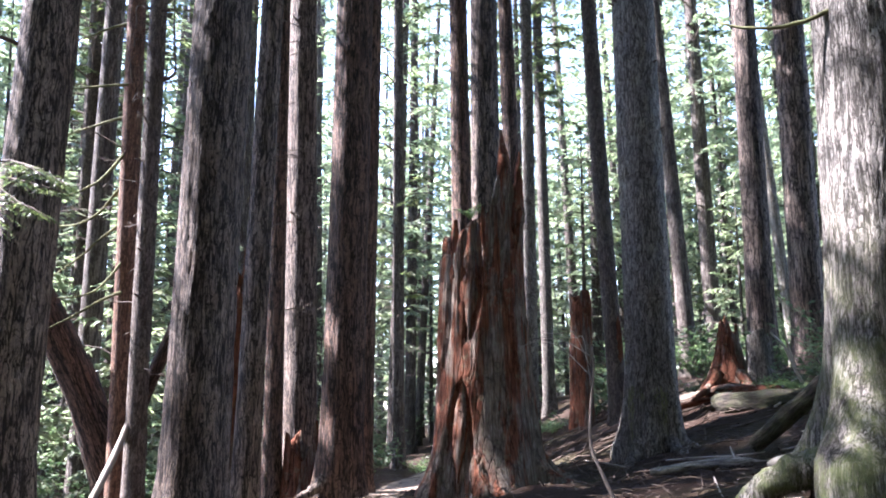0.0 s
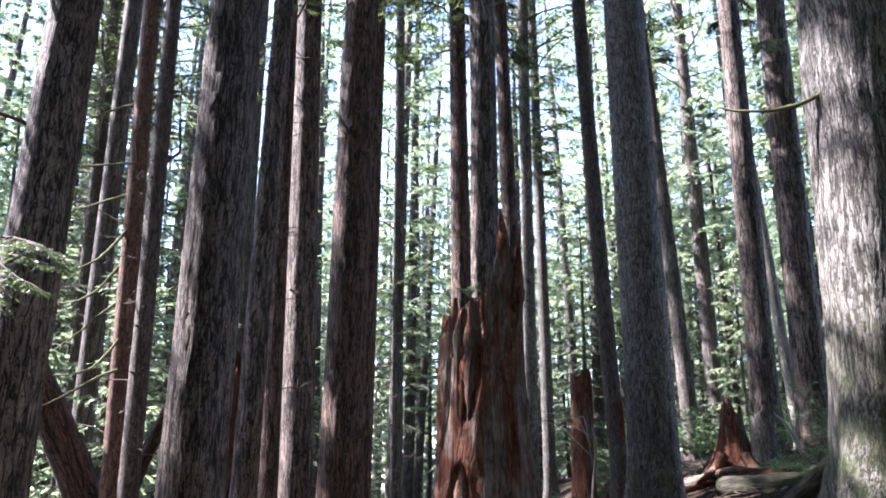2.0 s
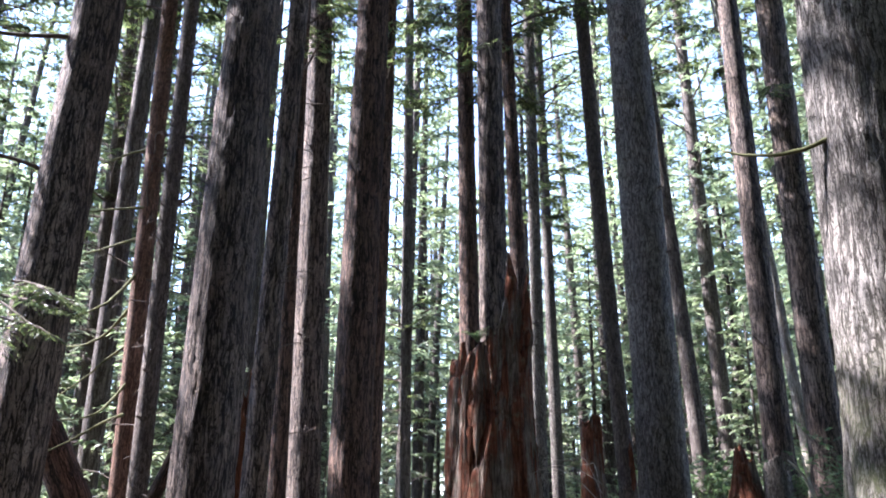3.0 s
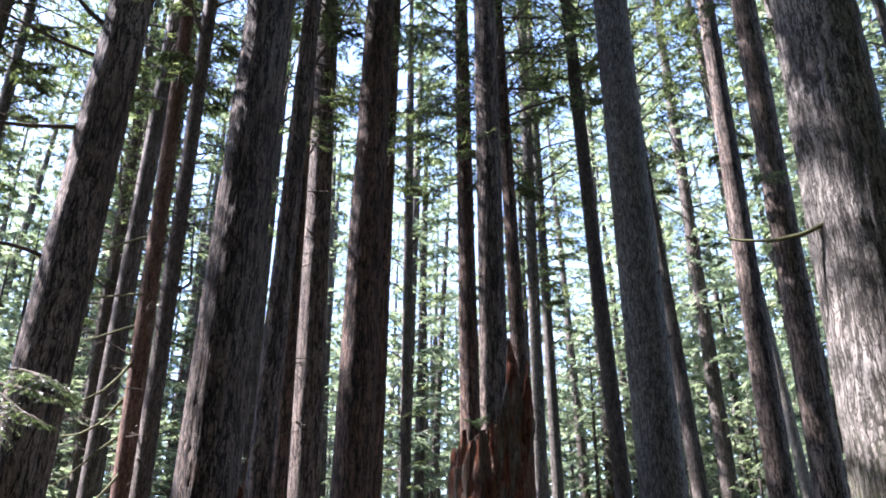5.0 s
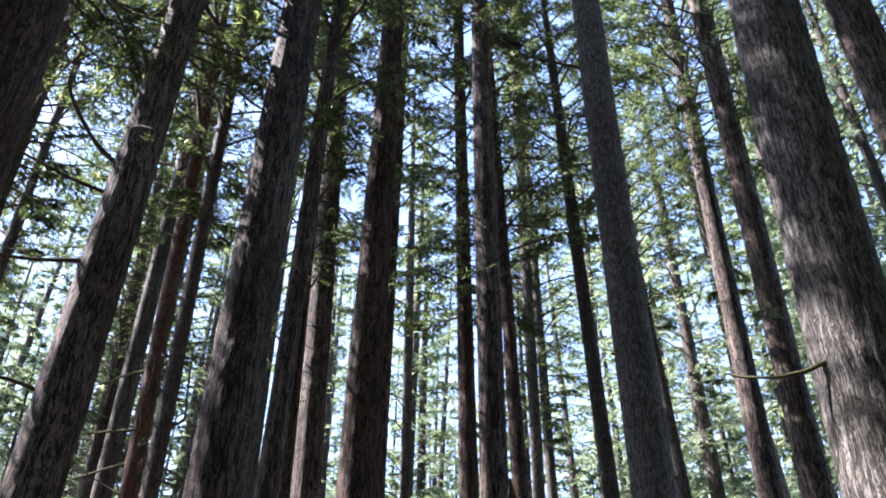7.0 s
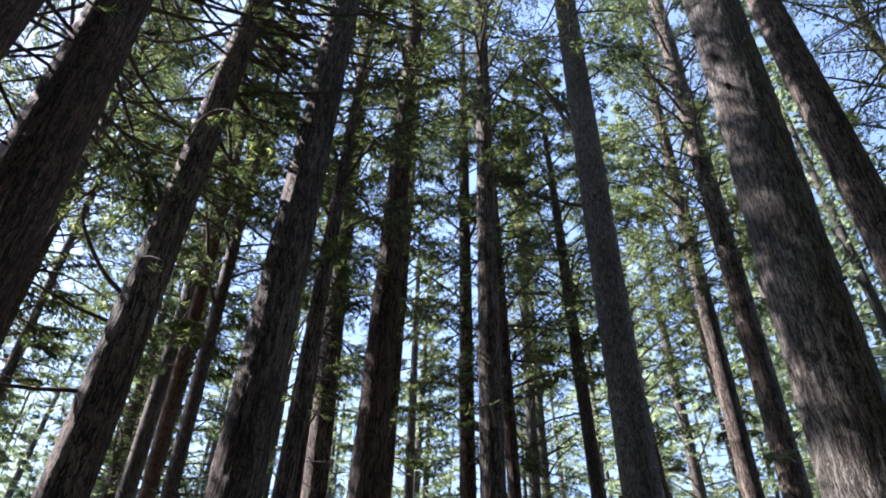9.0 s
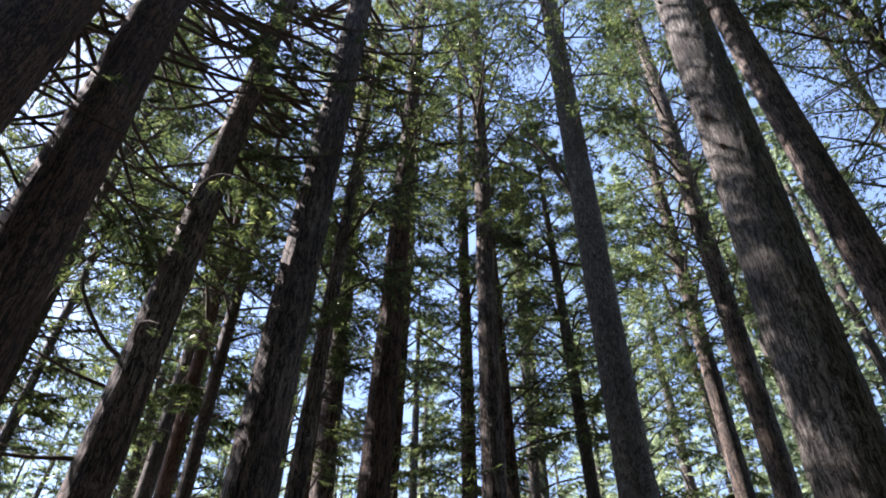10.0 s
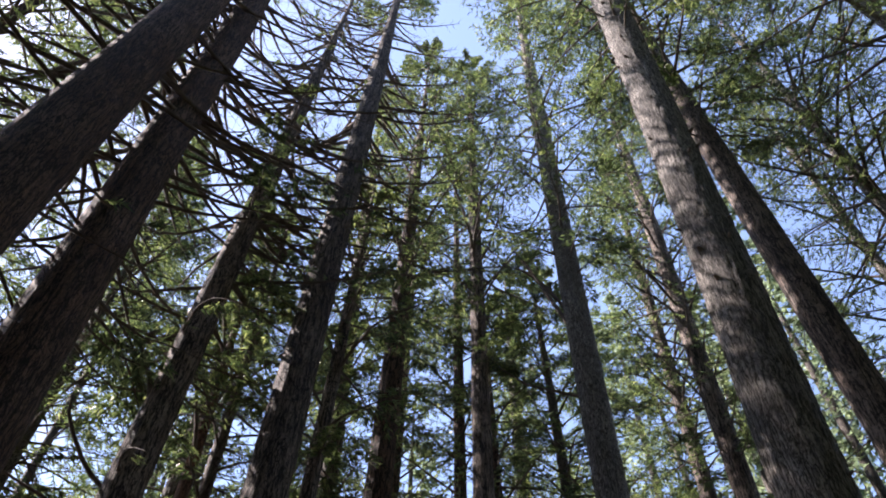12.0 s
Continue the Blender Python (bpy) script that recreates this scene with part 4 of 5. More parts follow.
def old_stump():
    cx, cy = 0.52, 9.98
    z0 = ground_z(cx, cy)
    ob = thing("tree_stump", cx, cy, z0, "tall broken cedar stump of weathered grey and red rotten wood", "stump")
    h = 3.92 - z0

    def top(th, rim):
        spire = np.exp(-((np.angle(np.exp(1j * (th + 1.05)))) / 0.30) ** 2)
        left = np.exp(-((np.angle(np.exp(1j * (th - 3.3)))) / 0.55) ** 2)
        return np.minimum(rim, h) + 1.0 * spire - 0.5 * left

    part("shell", stump_shell("shell", ROT, 61, h, 0.74, 0.50, 220, 0.12, 11, (-0.012, 0), top), ob)
    rng = np.random.default_rng(62)
    for i in range(26):
        a = -1.57 + rng.uniform(-1.45, 1.45)
        zb = rng.uniform(-0.15, 2.2)
        ln = rng.uniform(0.6, 1.9)
        if zb + ln > h + (0.7 if abs(a + 1.05) < 0.3 else -0.1):
            ln = h - zb - rng.random() * 0.2
        zm = zb + ln / 2
        r = (0.50 + 0.24 * math.exp(-zm / (0.38 * h))) * 0.97
        slope = 0.24 * math.exp(-zm / (0.38 * h)) / (0.38 * h)
        v, f = splinter(300 + i, ln, rng.uniform(0.10, 0.24), rng.uniform(0.02, 0.045))
        me = mesh_from("splinter", v, f, ROT_RED if i % 3 == 0 else ROT, False)
        s = part("splinter", me, ob)
        s.matrix_local = pose(-0.012 * zm, 0, 0) @ Matrix.Rotation(a + math.pi / 2, 4, "Z") @ pose(0, -r - slope * ln / 2, zb, -math.degrees(math.atan(slope)), rng.normal(0, 1.5), 0)
    v, f = splinter(390, 1.55, 0.20, 0.10)
    s = part("spire", mesh_from("spire", v, f, ROT, False), ob, "grey pointed splinter")
    s.matrix_local = pose(0.20, -0.42, 2.75, 0, 0, 8)
    v, f = splinter(391, 1.3, 0.17, 0.09)
    s = part("spire", mesh_from("spire", v, f, ROT_RED, False), ob, "grey pointed splinter")
    s.matrix_local = pose(0.36, -0.36, 2.75, 0, 3, 20)
    for k, (a, ln) in enumerate(((-0.55, 0.8), (-0.1, 0.9))):
        d = np.array([math.cos(a), math.sin(a)])
        pts = [(*(d * 0.55), 0.35), (*(d * 0.85), 0.12), (*(d * (0.95 + ln * 0.5)), 0.03), (*(d * (1 + ln)), -0.12)]
        soup = Soup()
        soup.add(*tubes(bezier(pts, 12)[None], 0.16, 0.05, 9))
        part("root", soup.mesh("root", ROT), ob)


old_stump()


def snag(x, y, z_top, r_low, r_high, label, material, seed, jag=0.3, grooves=9, tilt=(0, 0), top=None, n_splinters=5, roots=0):
    z0 = ground_z(x, y)
    h = z_top - z0
    ob = thing("tree_stump", x, y, z0, label, "stump")
    part("shell", stump_shell("shell", material, seed, h, r_low, r_high, 72, jag, grooves, tilt, top), ob)
    rng = np.random.default_rng(seed)
    for i in range(n_splinters):
        a = -1.57 + rng.uniform(-1.4, 1.4)
        v, f = splinter(seed * 7 + i, h * rng.uniform(0.4, 0.9), r_high * rng.uniform(0.25, 0.5), 0.03)
        s = part("splinter", mesh_from("splinter", v, f, ROT_RED if i % 2 else ROT, False), ob)
        s.matrix_local = Matrix.Rotation(a + math.pi / 2, 4, "Z") @ pose(0, -r_high * 1.0, h * rng.uniform(0, 0.25), -math.degrees(math.atan((r_low - r_high) / h)) * 0.5, 0, 0)
    for k in range(roots):
        a = -1.57 + (k - (roots - 1) / 2) * 1.1 + rng.normal(0, 0.2)
        d = np.array([math.cos(a), math.sin(a)])
        soup = Soup()
        soup.add(*tubes(bezier([(*(d * r_low * 0.8), 0.3), (*(d * r_low * 1.3), 0.12), (*(d * r_low * 2.0), 0.0), (*(d * r_low * 2.6), -0.1)], 9)[None], 0.09, 0.03, 7))
        part("root", soup.mesh("root", material), ob)
    return ob


snag(2.68, 15.95, 3.80, 0.26, 0.205, "red rotten broken trunk standing on the bank", ROT_RED, 71, 0.10, 9)
snag(4.32, 12.45, 2.95, 0.42, 0.10, "pointed red rotten stump among shrubs", ROT_RED, 72, 0.25, 9, (0.02, 0), roots=3)
# The grey one is a stand-in for the foot of the trunk bank_b.
snag(4.72, 12.25, 2.72, 0.22, 0.17, "short grey stump shape standing in for a bank trunk's foot", BARK_HEM, 73, 0.25, 8, n_splinters=0)
snag(-3.02, 12.0, 3.75, 0.13, 0.075, "thin reddish broken snag between trunks", ROT_RED, 74, 0.15, 7)
snag(-1.98, 11.85, 1.30, 0.30, 0.24, "low red crumbling stump at a trunk's foot", ROT_RED, 75, 0.4, 9)


def lying(name, pts, r0, r1, label, material, category="log", sides=18, rough=0.1, seed=1, group=""):
    """A fallen log or stick through points in the world, with an uneven skin and blunt ends."""
    rng = np.random.default_rng(seed)
    path = bezier(pts, max(12, 6 * len(pts)))
    ob = thing(name, *path[0], label, category, group)
    turn = Vector(path[-1] - path[0]).to_track_quat("Z", "Y")
    ob.rotation_mode = "QUATERNION"
    ob.rotation_quaternion = turn
    path = (path - path[0]) @ np.array(turn.to_matrix())
    v, f = tubes(path[None], r0, r1, sides)
    K = len(path)
    c = np.repeat(path, sides, 0)
    knots = wave(seed, sides, 40)
    a, b = np.tile(np.arange(sides), K) * 0.5, np.repeat(np.arange(K), sides) * 0.55
    end = np.minimum(np.minimum(np.arange(K), np.arange(K)[::-1]) * 0.25 + 0.72, 1.0)
    v = c + (v - c) * ((1 + 5 * rough * (vnoise(a, b, knots) - 0.5)) * np.repeat(end, sides))[:, None]
    part("wood", mesh_from("wood", v, f, material), ob)
    return ob


lying("dead_tree", [(-5.45, 9.75, 3.65), (-4.80, 9.95, 2.58), (-4.30, 10.15, 1.45), (-3.95, 10.3, 0.15)], 0.19, 0.225, "dark dead trunk leaning across the slim trees", BARK_RED, "dead tree", 24, 0.03, 2)
lying("dead_tree", [(-3.40, 10.7, 2.75), (-3.62, 10.62, 2.20), (-3.88, 10.55, 1.40), (-4.1, 10.45, 0.2)], 0.085, 0.10, "short dark leaning dead trunk", BARK_RED, "dead tree", 20, 0.03, 3)
lying("leaning_stick", [(-3.50, 9.42, 1.50), (-3.56, 9.15, 1.05), (-3.64, 8.75, 0.55), (-3.72, 8.5, 0.2)], 0.036, 0.045, "pale broken stick leaning in the sun", DRY, "stick", 10, 0.05, 4)
lying("fallen_log", [(3.75, 11.55, 1.52), (4.4, 11.2, 1.55), (5.1, 10.95, 1.60), (6.2, 10.6, 1.75)], 0.17, 0.21, "mossy fallen log lying on the bank", BARK_LOG, "log", 24, 0.05, 5)
lying("fallen_log", [(3.30, 8.95, 1.10), (3.62, 8.80, 1.42), (3.95, 8.66, 1.74), (4.2, 8.55, 1.95)], 0.085, 0.11, "dark broken log propped against the bank", BARK_LOG, "log", 16, 0.05, 6)
lying("fallen_log", [(2.15, 8.75, ground_z(2.15, 8.75) + 0.05), (2.6, 8.62, ground_z(2.6, 8.62) + 0.06), (3.1, 8.42, ground_z(3.1, 8.42) + 0.05)], 0.045, 0.055, "thin grey log on the litter", BARK_PALE, "log", 12, 0.05, 7)
lying("fallen_log", [(2.9, 12.6, ground_z(2.9, 12.6) + 0.10), (3.9, 12.0, ground_z(3.9, 12.0) + 0.14), (4.6, 11.3, ground_z(4.6, 11.3) + 0.1)], 0.10, 0.12, "rotten dark log on the bank", ROT_RED, "log", 14, 0.08, 8)
lying("sapling", [(1.62, 7.75, ground_z(1.62, 7.75) - 0.03), (1.50, 7.95, 0.92), (1.44, 8.15, 1.15), (1.47, 8.28, 1.5), (1.53, 8.36, 1.9), (1.52, 8.40, 2.15)], 0.020, 0.011, "thin bare grey sapling stem", TWIG, "sapling", 7, 0.04, 9)
for k, (dx, dz) in enumerate(((0.0, 0.0), (0.12, 0.10), (-0.1, -0.06), (0.3, 0.02))):
    lying("bare_twig", [(0.92 + dx, 8.85, 2.22 + dz), (1.12 + dx, 8.75, 2.25 + dz * 0.5), (1.3 + dx * 0.6, 8.6, 2.2 + dz), (1.5, 8.40, 2.05 - 0.1 * k)], 0.003, 0.005, "fine dry twig of the bare sapling", DRY, "twig", 4, 0.02, 20 + k, "twigs of the sapling")
lying("bleached_branch", [(4.62, 11.55, 2.55), (4.78, 11.5, 2.35), (4.88, 11.45, 2.05), (5.0, 11.4, 1.75)], 0.014, 0.026, "white bleached dead branch on the bank", PALE_WOOD, "branch", 6, 0.03, 30)
lying("bleached_branch", [(4.80, 11.5, 2.62), (4.83, 11.48, 2.35), (4.9, 11.45, 2.05)], 0.012, 0.02, "white bleached dead branch on the bank", PALE_WOOD, "branch", 6, 0.03, 31)
lying("bleached_branch", [(3.05, 7.9, ground_z(3.05, 7.9) + 0.05), (3.5, 7.8, ground_z(3.5, 7.8) + 0.09), (4.0, 7.5, ground_z(4.0, 7.5) + 0.07)], 0.05, 0.035, "sunlit pale log beside the mossy tree", PALE_WOOD, "log", 9, 0.08, 32)

# leafy limbs added on the sun's line to shade the mossy tree's foot
for dz in (-0.65, -0.9):
    limb("far_left_b", [(-4.55, 6.25, 10.6 + dz), (-4.5, 6.7, 10.8 + dz), (-4.35, 7.2, 10.75 + dz), (-4.2, 7.8, 10.5 + dz)], 0.03, 0.008, "leafy limb added to shade the mossy tree's foot", TWIG, leafy=26, leaf=0.17, wide=0.42)

# roots of the near trees
limb("mossy", [(2.95, 5.72, 1.45), (2.72, 5.74, 1.18), (2.42, 5.76, 1.12), (2.12, 5.82, 0.92), (1.85, 5.95, 0.60)], 0.17, 0.07, "thick mossy root", BARK_MOSS, name="root", sides=14)
limb("mossy", [(3.0, 5.45, 1.2), (2.75, 5.2, 0.95), (2.5, 5.0, 0.7), (2.3, 4.8, 0.4)], 0.15, 0.06, "thick mossy root", BARK_MOSS, name="root", sides=12)
limb("mossy", [(3.3, 5.3, 1.2), (3.3, 5.0, 0.9), (3.2, 4.6, 0.6), (3.1, 4.3, 0.3)], 0.15, 0.06, "thick mossy root", BARK_MOSS, name="root", sides=12)
for k, (a, b, c) in enumerate((((2.85, 10.3, 1.15), (3.15, 10.08, 0.98), (3.62, 9.85, 0.72)), ((2.75, 10.15, 1.1), (2.85, 9.85, 0.95), (3.05, 9.4, 0.66)), ((2.4, 10.2, 1.05), (2.2, 9.9, 0.85), (1.95, 9.5, 0.5)))):
    limb("grey", [a, tuple((np.array(a) + np.array(b)) / 2 - np.array([0, 0, 0.03])), b, c], 0.10, 0.03, "long surface root", BARK_HEM, name="root", sides=9)
for key, pts in (("mid_fir", [(-1.5, 10.7, 0.6), (-1.75, 10.5, 0.42), (-2.1, 10.2, 0.2)]), ("big_fir", [(-2.2, 7.95, 0.6), (-2.0, 7.7, 0.4), (-1.7, 7.4, 0.05)])):
    limb(key, [pts[0], tuple((np.array(pts[0]) + np.array(pts[1])) / 2), *pts[1:]], 0.09, 0.03, "surface root", BARK_FIR, name="root", sides=9)

# torn bark on the bent tree
v, f = splinter(77, 1.1, 0.15, 0.03)
scar = part("scar", mesh_from("scar", v, f, ROT_RED, False), TREES["bent"][0], "torn orange-brown wound")
scar.matrix_local = pose(0.0, -0.12, 0.75, -2, 2, 0)

# marked branches
limb("slim_hook", [(-3.42, 9.40, 5.42), (-3.30, 9.41, 5.50), (-3.27, 9.41, 5.60), (-3.31, 9.41, 6.0), (-3.32, 9.4, 6.5)], 0.022, 0.008, "short hooked dead branch")
limb("slim_orange", [(-3.93, 9.74, 6.37), (-4.32, 9.9, 6.34), (-4.71, 10.05, 6.27), (-5.12, 10.07, 6.2)], 0.022, 0.007, "drooping branch hung with moss", MOSS_TWIG)
limb("slim_orange", [(-3.9, 9.7, 5.5), (-4.1, 9.45, 5.38), (-4.25, 9.16, 5.23), (-4.35, 8.89, 5.11)], 0.018, 0.007, "drooping branch hung with moss", MOSS_TWIG)
limb("slim_orange", [(-3.93, 9.74, 5.1), (-4.27, 9.92, 5.09), (-4.66, 10.07, 5.02), (-5.02, 10.12, 4.93)], 0.024, 0.007, "drooping branch hung with moss", MOSS_TWIG)
limb("slim_orange", [(-3.92, 9.69, 4.61), (-4.06, 9.47, 4.24), (-4.17, 9.2, 4.01), (-4.31, 8.91, 3.84)], 0.022, 0.007, "drooping branch hung with moss", MOSS_TWIG)
limb("slim_orange", [(-3.93, 9.74, 3.73), (-4.24, 9.93, 3.56), (-4.58, 10.11, 3.34), (-4.96, 10.15, 3.08)], 0.018, 0.007, "drooping branch hung with moss", MOSS_TWIG)
limb("slim_orange", [(-3.8, 9.74, 2.89), (-3.94, 9.52, 2.8), (-4.12, 9.22, 2.59), (-4.31, 8.91, 2.38)], 0.024, 0.007, "drooping branch hung with moss", MOSS_TWIG)
limb("slim_orange", [(-3.95, 9.73, 4.19), (-4.32, 9.9, 3.87), (-4.72, 10.05, 3.76), (-5.04, 10.11, 3.79)], 0.022, 0.007, "drooping branch hung with moss", MOSS_TWIG)
limb("slim_orange", [(-3.84, 9.72, 3.3), (-3.98, 9.5, 2.96), (-4.08, 9.24, 2.79), (-4.26, 8.94, 2.71)], 0.018, 0.007, "drooping branch hung with moss", MOSS_TWIG)
limb("slim_hook", [(-3.38, 9.41, 4.31), (-3.25, 9.46, 4.28), (-3.09, 9.51, 4.28), (-2.96, 9.55, 4.27)], 0.012, 0.004, "thin dead branch")
limb("slim_hook", [(-3.5, 9.58, 3.66), (-3.31, 9.65, 3.71), (-3.15, 9.7, 3.54), (-3.01, 9.74, 3.41)], 0.012, 0.004, "thin dead branch")
limb("slim_hook", [(-3.37, 9.42, 4.79), (-3.24, 9.46, 4.78), (-3.15, 9.49, 4.82), (-3.06, 9.52, 4.77)], 0.012, 0.004, "thin dead branch")
limb("mossy", [(2.90, 5.55, 4.45), (2.72, 5.58, 4.36), (2.48, 5.66, 4.33), (2.28, 5.75, 4.38), (2.14, 5.82, 4.44)], 0.020, 0.008, "thin sagging branch hung with moss", MOSS_TWIG)
limb("left", [(-4.0, 7.45, 4.95), (-4.25, 7.35, 5.02), (-4.6, 7.2, 5.05), (-5.3, 6.9, 4.9)], 0.028, 0.010, "dark bare branch")
limb("left", [(-3.98, 7.45, 6.55), (-4.3, 7.3, 6.45), (-4.8, 7.05, 6.35), (-5.4, 6.8, 6.5)], 0.030, 0.012, "dark bare branch")
limb("left", [(-3.95, 7.5, 7.9), (-4.3, 7.35, 8.2), (-4.65, 7.15, 8.75), (-4.75, 7.1, 9.1)], 0.034, 0.02, "dark bare branch")
limb("left", [(-3.9, 7.5, 8.8), (-3.98, 7.4, 9.6), (-4.3, 7.2, 10.1), (-4.9, 6.9, 10.1)], 0.045, 0.02, "thick upcurved dark branch")
limb("left", [(-3.95, 7.5, 7.5), (-4.4, 7.3, 7.6), (-5.0, 7.0, 7.8), (-5.6, 6.7, 8.0)], 0.026, 0.010, "dark bare branch")
limb("left", [(-3.9, 7.4, 8.1), (-3.75, 7.05, 8.12), (-3.55, 6.85, 8.0), (-3.35, 6.75, 7.85)], 0.016, 0.005, "short leafy branch", leafy=14, leaf=0.10)
limb("left", [(-3.9, 7.4, 10.8), (-3.65, 7.1, 11.0), (-3.3, 6.9, 10.9), (-2.9, 6.8, 10.6)], 0.02, 0.006, "leafy branch", leafy=20, leaf=0.12)
limb("left", [(-3.8, 7.3, 3.5), (-3.6, 6.8, 3.55), (-3.35, 6.4, 3.45), (-3.0, 6.0, 3.25)], 0.016, 0.005, "low leafy branch", leafy=30, leaf=0.07, wide=0.25)
limb("left", [(-3.95, 7.3, 3.3), (-3.8, 6.7, 3.2), (-3.6, 6.2, 3.0), (-3.45, 5.8, 2.7)], 0.014, 0.005, "low leafy branch", leafy=30, leaf=0.07, wide=0.25)
limb("left", [(-3.93, 6.97, 3.69), (-3.63, 6.79, 3.61), (-3.32, 6.62, 3.48), (-3.07, 6.51, 3.33)], 0.014, 0.004, "low drooping branch with dense green sprays", leafy=22, leaf=0.055, wide=0.22)
limb("left", [(-3.99, 6.93, 3.55), (-3.69, 6.76, 3.46), (-3.36, 6.59, 3.35), (-3.12, 6.49, 3.25)], 0.014, 0.004, "low drooping branch with dense green sprays", leafy=22, leaf=0.055, wide=0.22)
limb("left", [(-4.05, 6.9, 3.36), (-3.75, 6.72, 3.28), (-3.42, 6.56, 3.18), (-3.18, 6.46, 3.06)], 0.014, 0.004, "low drooping branch with dense green sprays", leafy=22, leaf=0.055, wide=0.22)
limb("left", [(-4.14, 6.84, 3.57), (-3.84, 6.67, 3.42), (-3.54, 6.5, 3.23), (-3.29, 6.4, 3.09)], 0.014, 0.004, "low drooping branch with dense green sprays", leafy=22, leaf=0.055, wide=0.22)
for z, dx, dy in ((13.8, 0.5, -1.2), (14.6, 1.3, -0.5), (15.6, 0.3, -1.3), (16.6, 1.0, -0.9), (17.6, 0.6, -1.1)):
    x = -3.99 + 0.0184 * z
    limb("left", [(x, 7.55, z), (x + dx * 0.35, 7.55 + dy * 0.35, z + 0.2), (x + dx * 0.7, 7.55 + dy * 0.7, z + 0.2), (x + dx * 1.1, 7.55 + dy * 1.1, z - 0.05)], 0.02, 0.006, "leafy branch", leafy=24, leaf=0.15, wide=0.3)
for z, dx, dy in ((10.6, 0.9, 0.9), (12.2, 1.1, 0.4), (10.1, -1.2, 0.8), (11.3, -0.7, 1.2)):
    x = -3.99 + 0.0184 * z
    limb("left", [(x, 7.55, z), (x + dx * 0.4, 7.55 + dy * 0.4, z + 0.15), (x + dx * 0.8, 7.55 + dy * 0.8, z + 0.1), (x + dx * 1.2, 7.55 + dy * 1.2, z - 0.2)], 0.02, 0.006, "leafy branch", leafy=26, leaf=0.15, wide=0.32)
limb("grey", [(2.45, 10.52, 14.9), (1.95, 10.6, 16.6), (1.3, 10.7, 18.6), (0.62, 10.78, 20.7)], 0.055, 0.015, "long bare upswept branch")
limb("grey", [(2.45, 10.52, 15.5), (1.95, 10.6, 16.7), (1.42, 10.7, 17.4), (0.63, 10.78, 17.5), (0.0, 10.7, 17.2)], 0.045, 0.012, "long bare arching branch")
limb("grey", [(2.40, 10.52, 12.9), (1.9, 10.6, 13.1), (1.4, 10.7, 13.4), (0.9, 10.76, 13.95)], 0.035, 0.01, "bare branch")
limb("bank_c", [(6.05, 13.5, 9.3), (5.8, 13.0, 9.25), (5.6, 12.6, 9.0), (5.4, 12.3, 8.7)], 0.02, 0.006, "dark leafy branch", leafy=26, leaf=0.12, wide=0.35)
limb("behind_b", [(0.64, 11.3, 8.7), (0.55, 11.1, 8.85), (0.45, 10.95, 8.75), (0.3, 10.85, 8.6)], 0.012, 0.004, "tangled twiggy branch", DRY, leafy=12, leaf=0.06, wide=0.4)
limb("behind_a", [(0.35, 13.9, 11.2), (0.0, 13.6, 11.4), (-0.5, 13.4, 11.0), (-0.9, 13.2, 10.5)], 0.02, 0.006, "leafy branch", leafy=24, leaf=0.13)


# ---- undergrowth ----
def fern(seed):
    rng = np.random.default_rng(seed)
    n = 15
    phi = np.arange(n) * 2.39996 + rng.normal(0, 0.2, n)
    ln = rng.uniform(0.55, 0.95, n)
    s = np.linspace(0, 1, 6)
    el = 1.25 - 1.7 * s[None, :] + rng.normal(0, 0.12, (n, 1))
    d = np.stack([np.cos(el) * np.cos(phi)[:, None], np.cos(el) * np.sin(phi)[:, None], np.sin(el)], -1) * (ln / 5)[:, None, None]
    p = np.concatenate([np.zeros((n, 1, 3)), np.cumsum(d[:, :-1], 1)], 1)
    ob = thing("fern", 0, 0, -200, "green arching fern on the forest floor", "fern", "ferns and undergrowth")
    for i in range(n):
        stem, green = Soup(), Soup()
        stem.add(*tubes(p[i:i + 1], 0.005, 0.002, 3, False))
        m = 22
        t = (np.arange(m) // 2 + 1.2) / (m / 2 + 1.2) * 5
        k = np.minimum(t.astype(int), 4)
        w = (t - k)[:, None]
        c = p[i][k] * (1 - w) + p[i][k + 1] * w
        go = unit(p[i][k + 1] - p[i][k])
        side = unit(np.cross(go, np.array([0, 0, 1.0]))) * np.where(np.arange(m) % 2 == 0, 1, -1)[:, None]
        a = unit(side + 0.3 * go + rng.normal(0, 0.1, (m, 3)))
        L = (0.20 * ln[i] * np.sin(np.clip(t / 5, 0.06, 0.97) * 3.0) ** 0.7)[:, None]
        wd = go * 0.028
        v = np.stack([c, c + a * L * 0.4 + wd, c + a * L, c + a * L * 0.4 - wd * 0.6], 1).reshape(-1, 3)
        o = (np.arange(m) * 4)[:, None]
        green.add(v, np.concatenate([o + np.array([0, 1, 2]), o + np.array([0, 2, 3])]))
        fr = part("frond", green.mesh("frond", FERN, False), ob)
        part("stem", stem.mesh("stem", TWIG), fr)
    return ob


